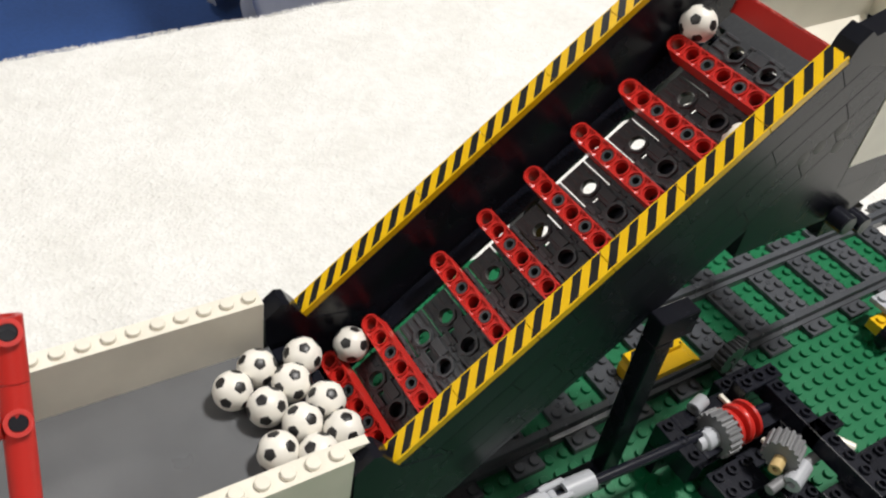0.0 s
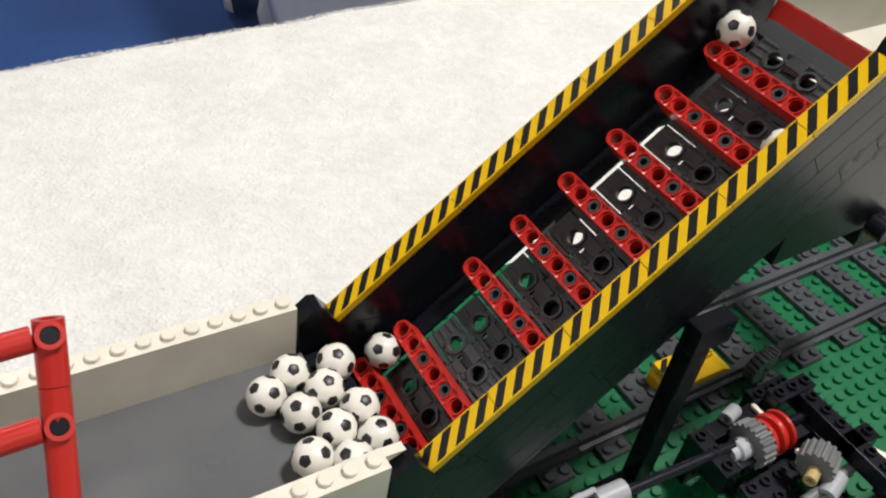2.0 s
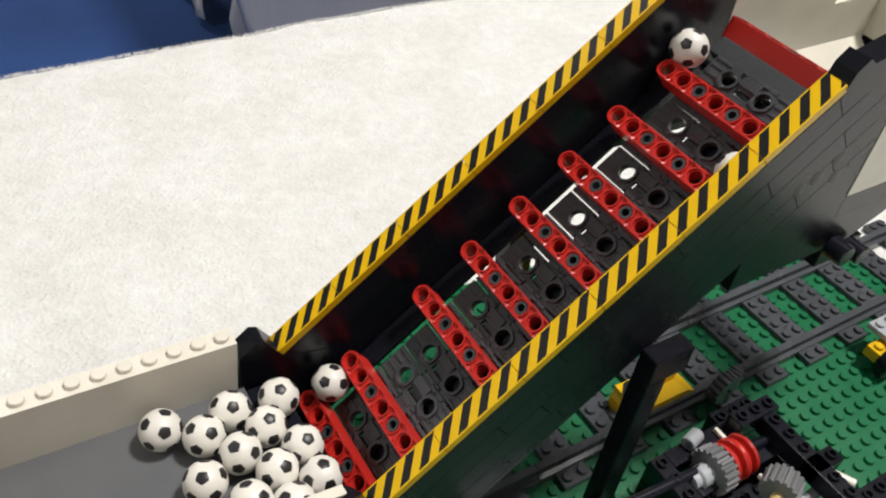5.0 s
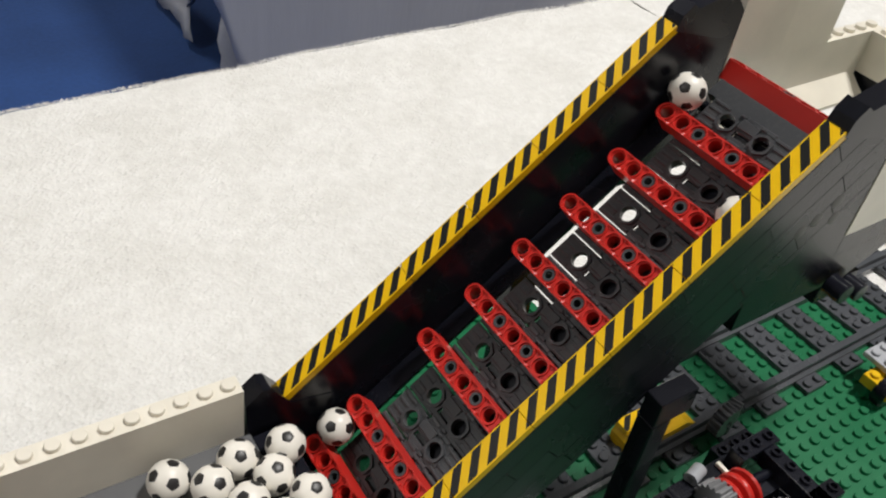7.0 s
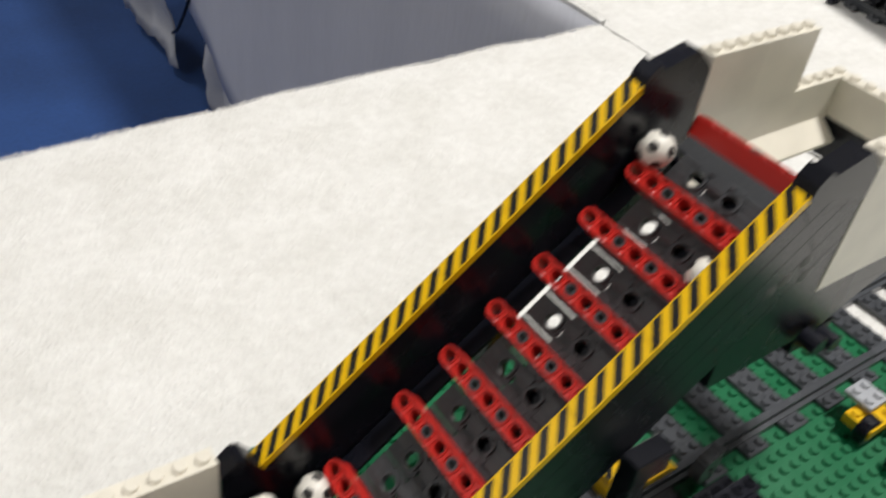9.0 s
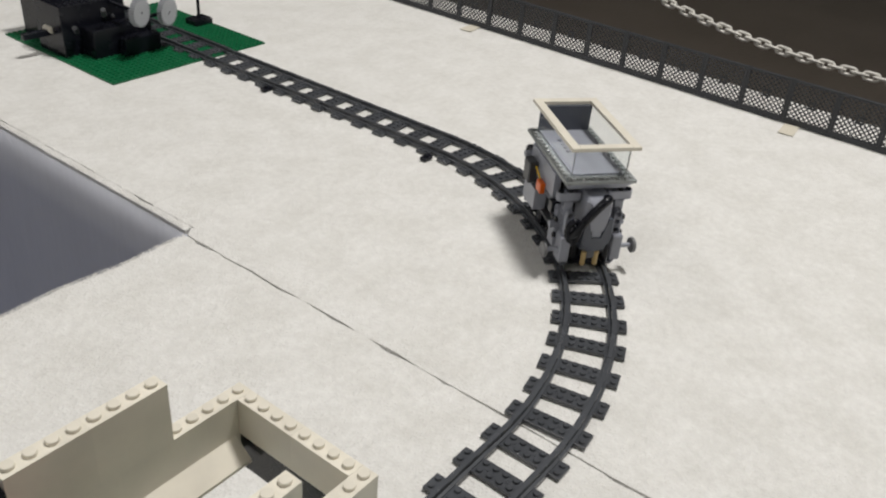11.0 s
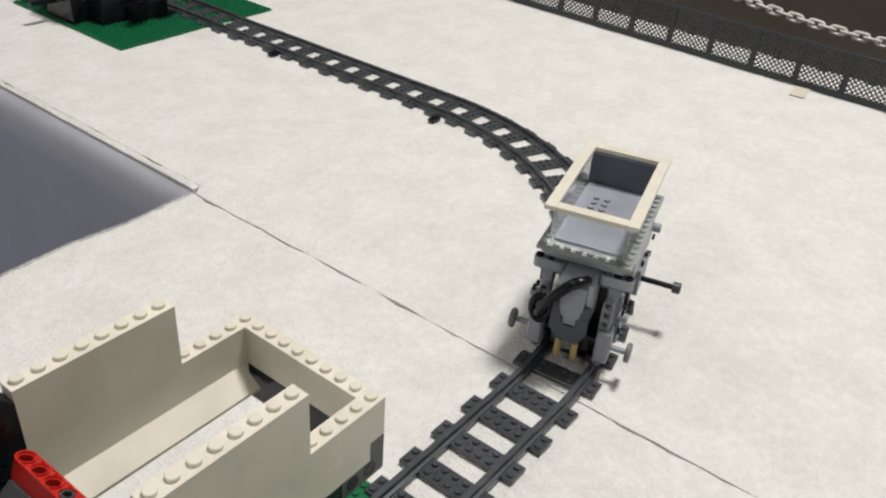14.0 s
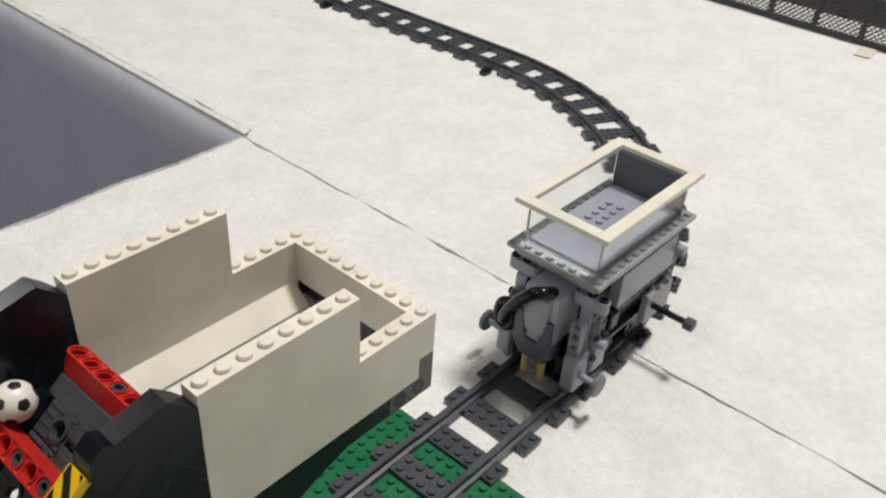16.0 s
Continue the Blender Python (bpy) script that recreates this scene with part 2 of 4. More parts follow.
# ---- mesh building, in millimetres ----
class Shape:
    def __init__(self):
        self.v, self.f, self.k = [], [], []

    def add(self, verts, faces, m=None, slot=0):
        base = len(self.v)
        if m is not None:
            verts = [m @ Vector(p) for p in verts]
        self.v += [tuple(p) for p in verts]
        self.f += [tuple(base + i for i in f) for f in faces]
        self.k += [slot] * len(faces)
        return self

    def box(self, x0, x1, y0, y1, z0, z1, b=0.25, m=None, slot=0):
        """A box with narrow chamfers."""
        b = min(b, (x1 - x0) / 3, (y1 - y0) / 3, (z1 - z0) / 3)
        lo, hi = (x0, y0, z0), (x1, y1, z1)
        verts, ids = [], {}
        for corner in range(8):
            s = [(corner >> a) & 1 for a in range(3)]
            for axis in range(3):
                p = [hi[a] if s[a] else lo[a] for a in range(3)]
                for a in range(3):
                    if a != axis:
                        p[a] += -b if s[a] else b
                ids[corner, axis] = len(verts)
                verts.append(p)
        faces = []
        for axis in range(3):
            u, w = (axis + 1) % 3, (axis + 2) % 3
            for side in (0, 1):
                ring = [(side << axis) | (i << u) | (j << w) for i, j in ((0, 0), (1, 0), (1, 1), (0, 1))]
                f = [ids[c, axis] for c in ring]
                faces.append(f if side else f[::-1])
            for i in (0, 1):
                for j in (0, 1):
                    c0 = (i << u) | (j << w)
                    c1 = c0 | (1 << axis)
                    f = [ids[c0, u], ids[c1, u], ids[c1, w], ids[c0, w]]
                    faces.append(f if i == j else f[::-1])
        for c in range(8):
            f = [ids[c, 0], ids[c, 1], ids[c, 2]]
            faces.append(f if bin(c).count("1") % 2 == 1 else f[::-1])
        return self.add(verts, faces, m, slot)

    def lathe(self, profile, n=14, m=None, slot=0, close=True):
        """Turns (radius, height) pairs round z; the first and last rings are capped when close."""
        verts = [(r * math.cos(2 * math.pi * i / n), r * math.sin(2 * math.pi * i / n), z) for r, z in profile for i in range(n)]
        faces = []
        for k in range(len(profile) - 1):
            for i in range(n):
                j = (i + 1) % n
                faces.append((k * n + i, k * n + j, (k + 1) * n + j, (k + 1) * n + i))
        if close:
            faces.append(tuple(range(n))[::-1])
            faces.append(tuple((len(profile) - 1) * n + i for i in range(n)))
        return self.add(verts, faces, m, slot)

    def rod(self, a, b, r, n=12, slot=0):
        a, b = Vector(a), Vector(b)
        d = b - a
        m = Matrix.Translation(a) @ d.to_track_quat("Z", "Y").to_matrix().to_4x4()
        return self.lathe([(r * 0.9, 0), (r, r * 0.1), (r, d.length - r * 0.1), (r * 0.9, d.length)], n, m, slot)

    def tube(self, a, b, r, inner, n=14, slot=0):
        a, b = Vector(a), Vector(b)
        d = b - a
        m = Matrix.Translation(a) @ d.to_track_quat("Z", "Y").to_matrix().to_4x4()
        h = d.length
        return self.lathe([(inner, 0), (r, 0), (r, h), (inner, h), (inner, 0)], n, m, slot, False)

    def sweep(self, points, r, n=12, closed=False, slot=0):
        """A round cable through the points, smoothed."""
        pts = [Vector(p) for p in points]
        k = len(pts)
        fine = []
        for i in range(k if closed else k - 1):
            if closed:
                a, b, c, d = (pts[(i + q) % k] for q in (-1, 0, 1, 2))
            else:
                a, b, c, d = pts[max(i - 1, 0)], pts[i], pts[i + 1], pts[min(i + 2, k - 1)]
            for q in range(4):
                t = q / 4
                fine.append(0.5 * (2 * b + (c - a) * t + (2 * a - 5 * b + 4 * c - d) * t * t + (3 * b - a - 3 * c + d) * t ** 3))
        if not closed:
            fine.append(pts[-1])
        m = len(fine)
        verts, up = [], Vector((0.3, 0.2, 1)).normalized()
        for i, p in enumerate(fine):
            along = (fine[(i + 1) % m] - fine[i - 1]) if closed or 0 < i < m - 1 else (fine[1] - fine[0] if i == 0 else fine[-1] - fine[-2])
            along.normalize()
            side = along.cross(up).normalized()
            up = side.cross(along)
            verts += [p + (side * math.cos(2 * math.pi * q / n) + up * math.sin(2 * math.pi * q / n)) * r for q in range(n)]
        faces = []
        for i in range(m if closed else m - 1):
            o, e = i * n, ((i + 1) % m) * n
            faces += [(o + (q + 1) % n, o + q, e + q, e + (q + 1) % n) for q in range(n)]
        if not closed:
            faces += [tuple(range(n)), tuple(range(m * n - 1, (m - 1) * n - 1, -1))]
        return self.add(verts, faces, None, slot)

    def prism(self, points, lo, hi, m=None, slot=0):
        """A polygon in x and z, counter-clockwise seen from -y, between y = lo and y = hi."""
        n = len(points)
        verts = [(x, lo, z) for x, z in points] + [(x, hi, z) for x, z in points]
        faces = [tuple(range(n)), tuple(range(2 * n - 1, n - 1, -1))]
        faces += [((i + 1) % n, i, n + i, n + (i + 1) % n) for i in range(n)]
        return self.add(verts, faces, m, slot)

    def stud(self, x, y, z, m=None, n=12, slot=0):
        t = Matrix.Translation((x, y, z))
        return self.lathe([(2.42, -0.05), (2.42, 1.45), (2.2, 1.7)], n, t if m is None else m @ t, slot)

    def mesh(self, name, mats, smooth=40, weld=False):
        me = bpy.data.meshes.new(name)
        me.from_pydata([(x * MM, y * MM, z * MM) for x, y, z in self.v], [], self.f)
        for mat in mats if isinstance(mats, (list, tuple)) else [mats]:
            me.materials.append(mat)
        me.polygons.foreach_set("material_index", self.k)
        if weld:
            bm = bmesh.new()
            bm.from_mesh(me)
            bmesh.ops.remove_doubles(bm, verts=bm.verts, dist=0.000002)
            bm.to_mesh(me)
            bm.free()
        if smooth:
            me.polygons.foreach_set("use_smooth", [True] * len(me.polygons))
            me.set_sharp_from_angle(angle=radians(smooth))
        me.update()
        return me


def part(name, shape, mats, parent=None, label="", m=None, smooth=40):
    """One mesh object from a Shape (or from a ready mesh), under its thing; m in millimetres."""
    me = shape if isinstance(shape, bpy.types.Mesh) else shape.mesh(name, mats, smooth, name.endswith("beam"))
    ob = new(name, me)
    ob.parent = parent
    if m is not None:
        m = m.copy()
        m.translation = m.translation * MM
        ob.matrix_local = m
    return tagged(ob, label)


def thing(name, label, category, group="", kind="", m=None):
    ob = new(name)
    ob.empty_display_size = 0.01
    if m is not None:
        m = m.copy()
        m.translation = m.translation * MM
        ob.matrix_local = m
    return tagged(ob, label, category, group, kind)


def mat_at(x, y, z, rx=0, ry=0, rz=0):
    return Matrix.LocRotScale((x, y, z), Euler([radians(a) for a in (rx, ry, rz)]), None)

# ---- setting: hall, floor, tables under terry towels ----
def slab(name, x0, x1, y0, y1, z0, z1, mat, label, category, parent=None):
    ob = part(name, Shape().box(x0, x1, y0, y1, z0, z1, 1.0), mat, parent, "", None, 0)
    return tagged(ob, label, category, "", "structure")


slab("floor", -4500, 6500, -4000, 6000, -800, -750, BROWN, "dark brown worn hall floor", "floor")
slab("carpet", -3000, 900, 480, 5200, -750, -745, BLUE, "deep blue carpet laid on the hall floor", "carpet")
# walls and ceiling are out of view, added to close the hall and bounce light
slab("wall_west", -4600, -4500, -4000, 6000, -800, 3400, WALL, "unseen off-white hall wall that bounces light", "wall")
slab("wall_east", 6500, 6600, -4000, 6000, -800, 3400, WALL, "unseen off-white hall wall that bounces light", "wall")
slab("wall_south", -4600, 6600, -4100, -4000, -800, 3400, WALL, "unseen off-white hall wall that bounces light", "wall")
slab("wall_north", -4600, 6600, 6000, 6100, -800, 3400, WALL, "unseen off-white hall wall that bounces light", "wall")
slab("ceiling", -4600, 6600, -4100, 6100, 3400, 3460, CEILING, "unseen white hall ceiling that bounces light", "ceiling")


def towel(name, x0, x1, y0, y1, step, label, ragged):
    """A terry towel: an uneven sheet with a soft rolled edge; ragged sides waver."""
    nx, ny = max(2, int((x1 - x0) / step)), max(2, int((y1 - y0) / step))
    s = Shape()
    verts = []
    for j in range(ny + 1):
        for i in range(nx + 1):
            u, w = i / nx, j / ny
            x, y = x0 + (x1 - x0) * u, y0 + (y1 - y0) * w
            z = -0.4 + 0.7 * noise.noise((x * 0.02, y * 0.02, 1.0)) + 0.5 * noise.noise((x * 0.07, y * 0.07, 4.0))
            if -440 < x < 90 and -170 < y < 95:
                z = min(z, -0.3)
            edge = min(x - x0, x1 - x, y - y0, y1 - y)
            if "n" in ragged and y1 - y < step * 0.5:
                y += 5 * noise.noise((x * 0.015, 2.0, 0.0)) + 2.2 * noise.noise((x * 0.09, 5.0, 0.0)) - 9 * max(0.0, (x + 60) / -300)
            if "w" in ragged and x - x0 < step * 0.5:
                x += 1.2 * noise.noise((y * 0.03, 9.0, 0.0)) + (13.5 if y > 440 else 0)
            if "e" in ragged and x1 - x < step * 0.5:
                x += 3.2 * noise.noise((y * 0.03, 7.0, 0.0)) + 2.2 * noise.noise((y * 0.31, 3.0, 0.0))
            if edge < step * 0.25:
                z -= 0.6
            verts.append((x, y, z))
    faces = []
    for j in range(ny):
        for i in range(nx):
            a = j * (nx + 1) + i
            faces.append((a, a + 1, a + nx + 2, a + nx + 1))
    s.add(verts, faces)
    rim = [i for i in range(nx + 1)] + [j * (nx + 1) + nx for j in range(1, ny + 1)]
    rim += [ny * (nx + 1) + i for i in range(nx - 1, -1, -1)] + [j * (nx + 1) for j in range(ny - 1, 0, -1)]
    low = [(verts[a][0], verts[a][1], -7.0) for a in rim]
    n = len(rim)
    s.add([verts[a] for a in rim] + low, [((k + 1) % n, k, n + k, n + (k + 1) % n) for k in range(n)])
    ob = part(name, s, TERRY, None, "", None, 80)
    return tagged(ob, label, "towel", "towels on the tables", "structure")


towel("towel_1", -1100, 231.5, -620, 437, 9.0, "white terry towel with a fluffy edge over a table", "ne")
towel("towel_2", 233.5, 1060, -800, 2300, 11.0, "white terry towel spread over a second table", "w")


towel("towel_3", 236.4, 244.8, 444, 2290, 3.0, "narrow white terry hem along the table's side", "e")


def fuzz(name, start, end, count, seed, label):
    """Loose loops of terry standing out along an edge."""
    rng = random.Random(seed)
    s = Shape()
    a, b = Vector(start), Vector(end)
    d = (b - a).normalized()
    side = Vector((-d.y, d.x, 0))
    for k in range(count):
        p = a.lerp(b, rng.random()) + side * rng.uniform(-1.0, 0.4) + Vector((0, 0, rng.uniform(-0.8, -0.3)))
        p += side * (5 * noise.noise((p.x * 0.015, 2.0, 0.0)) if abs(d.x) > 0.5 else 0)
        if abs(d.x) > 0.5:
            p.y -= 9 * max(0.0, (p.x + 60) / -300)
        w, t = rng.uniform(0.2, 0.42), rng.uniform(0, math.pi)
        c = Vector((math.cos(t), math.sin(t), 0)) * w
        top = p + side * rng.uniform(0.2, 2.6) + d * rng.uniform(-1.6, 1.6) + Vector((0, 0, rng.uniform(0.4, 1.9)))
        e = Vector((-c.y, c.x, 0))
        s.add([p - c, p + c, p + e, top], [(0, 1, 3), (1, 2, 3), (2, 0, 3), (0, 2, 1)])
    ob = part(name, s, TERRY, None, "", None, 80)
    return tagged(ob, label, "towel edge", "", "stuff")


fuzz("towel_fringe", (-700, 437, 0), (231, 437, 0), 4200, 3, "frayed white loops along the towel's edge")
fuzz("towel_fringe", (238, 446, 2.2), (238, 1300, 2.2), 900, 5, "frayed white loops along the towel's edge")
fuzz("towel_fringe", (233, -300, -2), (233, 437, -2), 2000, 6, "frayed white loops along the towels' seam")

slab("table_top", -1095, 226, -610, 425, -40, -7.2, PAPER, "table top hidden under the towels", "table")
slab("table_top", 241.5, 1048, -790, 2290, -40, -7.2, PAPER, "table top hidden under the towels", "table")


def skirt():
    """Cloth hanging from the second table's side, with shallow folds and a slanting hem."""
    s, n, k = Shape(), 90, 10
    verts = []
    for i in range(n + 1):
        y = 430 + (2280 - 430) * i / n
        hem = -640 if y < 1380 else -640 + (y - 1380) * 0.62
        for j in range(k + 1):
            w = j / k
            fold = 9 * w * noise.noise((y * 0.012, w * 0.5, 3.0)) + 3 * noise.noise((y * 0.05, w, 8.0)) * w
            verts.append((236.8 + fold, y, -5 + (hem + 5) * w))
    faces = [(i * (k + 1) + j, i * (k + 1) + j + 1, (i + 1) * (k + 1) + j + 1, (i + 1) * (k + 1) + j) for i in range(n) for j in range(k)]
    s.add(verts, faces)
    ob = part("table_skirt", s, SKIRT, None, "", None, 80)
    tagged(ob, "grey cloth skirt hanging from the table's side", "table skirt", "", "structure")
    solid = ob.modifiers.new("thickness", "SOLIDIFY")
    solid.thickness = 0.0015


skirt()


def loose_cloth(name, y0, y1, z0, z1, x, seed, label):
    s, n = Shape(), 12
    verts = []
    for i in range(n + 1):
        for j in range(n + 1):
            y, w = y0 + (y1 - y0) * i / n, j / n
            y += 40 * noise.noise((i * 0.3, w * 2, seed)) * w
            verts.append((x + 35 * noise.noise((i * 0.4, w * 3, seed + 5)), y, z1 + (z0 - z1) * w + 30 * noise.noise((i * 0.5, 1.0, seed + 9)) * w))
    faces = [(i * (n + 1) + j, i * (n + 1) + j + 1, (i + 1) * (n + 1) + j + 1, (i + 1) * (n + 1) + j) for i in range(n) for j in range(n)]
    s.add(verts, faces)
    ob = part(name, s, PAPER, None, "", None, 80)
    solid = ob.modifiers.new("thickness", "SOLIDIFY")
    solid.thickness = 0.0015
    return tagged(ob, label, "cloth")


loose_cloth("hanging_cloth", 1790, 2170, -716, -330, 250, 2.0, "crumpled pale grey cloth hanging to the floor")
loose_cloth("hanging_cloth", 1440, 1640, -745, -420, 262, 7.0, "crumpled pale grey cloth hanging behind the skirt")
cable = Shape().sweep([(232, 1750, -600), (226, 1690, -560), (228, 1640, -500), (232, 1600, -440), (236, 1570, -380)], 4)
tagged(part("power_cable", cable, BLACK), "black power cable hanging beside the cloth", "cable")


# ---- green building plates ----
def base_plate(x0, y0, nx, ny, label):
    root = Shape()
    root.box(0, nx * 8, 0, ny * 8, 0.1, 1.6, 0.2)
    for i in range(nx):
        for j in range(ny):
            root.stud(4 + i * 8, 4 + j * 8, 1.6, None, 10)
    ob = part("base_plate", root, GREEN, None, "", mat_at(x0, y0, 0))
    return tagged(ob, label, "building plate", "green building plates")


base_plate(81 - 192, 90 - 256, 24, 32, "green studded plastic building plate under the hopper")
base_plate(81 - 192.2 - 384, 138 - 384, 48, 48, "large green studded building plate under the conveyor")
base_plate(396, 792, 32, 32, "green studded plastic building plate on the far table")

# ---- toy railway ----
TY, AX, AY, AR = 43.2, 208.0, 395.2, 352.0


def sleeper_mesh():
    s = Shape()
    s.box(-7.9, 7.9, -31.9, 31.9, 0, 3.2, 0.3)
    for j in range(8):
        if j in (1, 6):
            continue
        for i in (-4, 4):
            s.stud(i, -28 + 8 * j, 3.2, None, 10)
    for j in (-8, 8):
        s.tube((0, j, 3.15), (0, j, 3.5), 1.5, 0.9, 8)
    return s.mesh("sleeper", TRACK)


SLEEPER = sleeper_mesh()


def line(u):
    """Place and heading of the railway's centre line, u mm from the start of its curve."""
    if u < 0:
        return AX + u, TY, 0.0
    t = min(u / AR, math.pi / 2)
    return AX + AR * math.sin(t), AY - AR * math.cos(t) + max(0.0, u - AR * math.pi / 2), t


def rail(u0, u1, side):
    """A rail of flange, web and head, swept along the line."""
    outline = [(-3.9, 0.1), (3.9, 0.1), (3.9, 4.4), (1.7, 4.9), (1.5, 7.6), (1.9, 8.0), (1.7, 9.0), (-1.7, 9.0), (-1.9, 8.0), (-1.5, 7.6), (-1.7, 4.9), (-3.9, 4.4)]
    n = 1 if u1 <= 0 or u0 >= AR * math.pi / 2 else 14
    x0, y0, t0 = line(u0)
    s = Shape()
    verts, k = [], len(outline)
    for i in range(n + 1):
        x, y, t = line(u0 + (u1 - u0) * i / n)
        for a, z in outline:
            verts.append((x - x0 - math.sin(t) * (side + a), y - y0 + math.cos(t) * (side + a), z))
    faces = [(i * k + j, (i + 1) * k + j, (i + 1) * k + (j + 1) % k, i * k + (j + 1) % k) for i in range(n) for j in range(k)]
    faces += [tuple(range(k)), tuple(n * k + j for j in range(k - 1, -1, -1))]
    return s.add(verts, faces)


def track_section(u0, u1, sleepers, z, label):
    x0, y0, t0 = line(u0)
    root = thing("track_section", label, "toy track", "toy railway track", "", mat_at(x0, y0, z))
    for side in (-20, 20):
        part("rail", rail(u0, u1 - 0.4, side), TRACK, root)
    for i in range(sleepers):
        x, y, t = line(u0 + (u1 - u0) * (i + 0.5) / sleepers)
        part("sleeper", SLEEPER, None, root, "", mat_at(x - x0, y - y0, 0.05, 0, 0, math.degrees(t)))
    return root


for k in (1, 2, 3):
    track_section(65 - 128 * k - AX, 65 - 128 * (k - 1) - AX, 4, 1.55, "straight dark grey plastic toy track on the green plate")
track_section(65 - AX, 193 - AX, 4, 0.75, "straight dark grey plastic toy track leaving the green plate")
PIECE = 137.2
for k in range(10):
    curved = k < 4
    track_section(193 - AX + PIECE * k, 193 - AX + PIECE * (k + 1), 4, 0.3 if k < 7 else 1.3, "curved dark grey plastic toy track with studded sleepers" if curved else "straight dark grey plastic toy track on the far table")
for x, y in ((521, 380), (527, 652)):
    clip = Shape().box(-7, 7, -4, 4, 0.4, 5, 0.4).rod((0, 0, 4), (0, 0, 8), 2.4)
    tagged(part("track_clip", clip, BLACK, None, "", mat_at(x, y, 0)), "small black clip beside the toy track", "clip", "track clips")

# ---- conveyor ----
TH, CX, CZ, PITCH = 38.67, -140.31, 170.08, 24.0
INC = mat_at(CX, 0, CZ, 0, -TH, 0)
conveyor = thing("conveyor", "black brick-built ball conveyor with hazard-striped rims and red paddles", "conveyor")
rng = random.Random(11)
for y0, gap in ((0.0, 0.05), (72.0, 0.012)):
    for row in range(5):
        top = 18.7 - 9.6 * row if row < 4 else 18.7 - 38.4
        high = 9.6 if row < 4 else 3.2
        a = -186.0 + (0 if row % 2 else -6) - row * 4
        stop_at = (CX * -1 - 104.6 + 0.6248 * (top - high)) / 0.7807 if row else 28.0
        while a < stop_at - 1:
            n = rng.choice((2, 3, 4, 4, 6, 6, 8)) * 8
            b = a + n if a + n < stop_at - 8 else stop_at
            part("brick", Shape().box(a + gap, b - gap, y0 + 0.02 * row, y0 + 7.9, top - high + gap, top - gap, gap * 3), BLACK, conveyor, "", INC)
            a = b
    for k in range(6):
        tile = Shape().box(0.08, 31.87, 0.1, 7.9, 0.0, 3.2, 0.15)
        part("hazard_tile", tile, HAZARD, conveyor, "yellow tile with slanting black bars", INC @ mat_at((19.3 if y0 < 1 else 19.7) - 32.0 * (k + 1), y0, 18.8), 0)
    low = [(-301, 46), (-272, 46), (-268, 74), (-284.0, 77.5), (-291.5, 88.5), (-294.5, 89.5), (-301, 84)]
    part("end_slope", Shape().prism(low, y0 - 0.25, y0 + 8.2), BLACK, conveyor, "", None, 20)
    high_end = [(-150, 131.5), (-104.2, 131.5), (-104.2, 196), (-136, 196), (-136, 178)]
    crest = [(-138.6, 197.2), (-104.2, 188), (-104.2, 199.5), (-107.4, 203.2), (-113.2, 208.6), (-129.6, 204.4), (-132.9, 206.5), (-137.0, 202.7)]
    part("end_slope", Shape().prism(crest, y0 - 0.1, y0 + 8.0), BLACK, conveyor, "", None, 20)
    part("end_slope", Shape().prism(high_end, y0 + 0.35, y0 + 7.5), BLACK, conveyor, "", None, 20)
# nothing is bored: flat dark discs paint the shade inside the pin holes
for x, z in ((-122.6, 168.4), (-119.7, 160.6), (-130.6, 163.0), (-137.0, 160.0)):
    part("pin_hole", Shape().lathe([(2.9, 0), (2.9, 0.06), (2.7, 0.1)], 18, mat_at(x, 0.1, z, 90, 0, 0)), INK, conveyor, "flat dark disc for the shade in a pin hole")


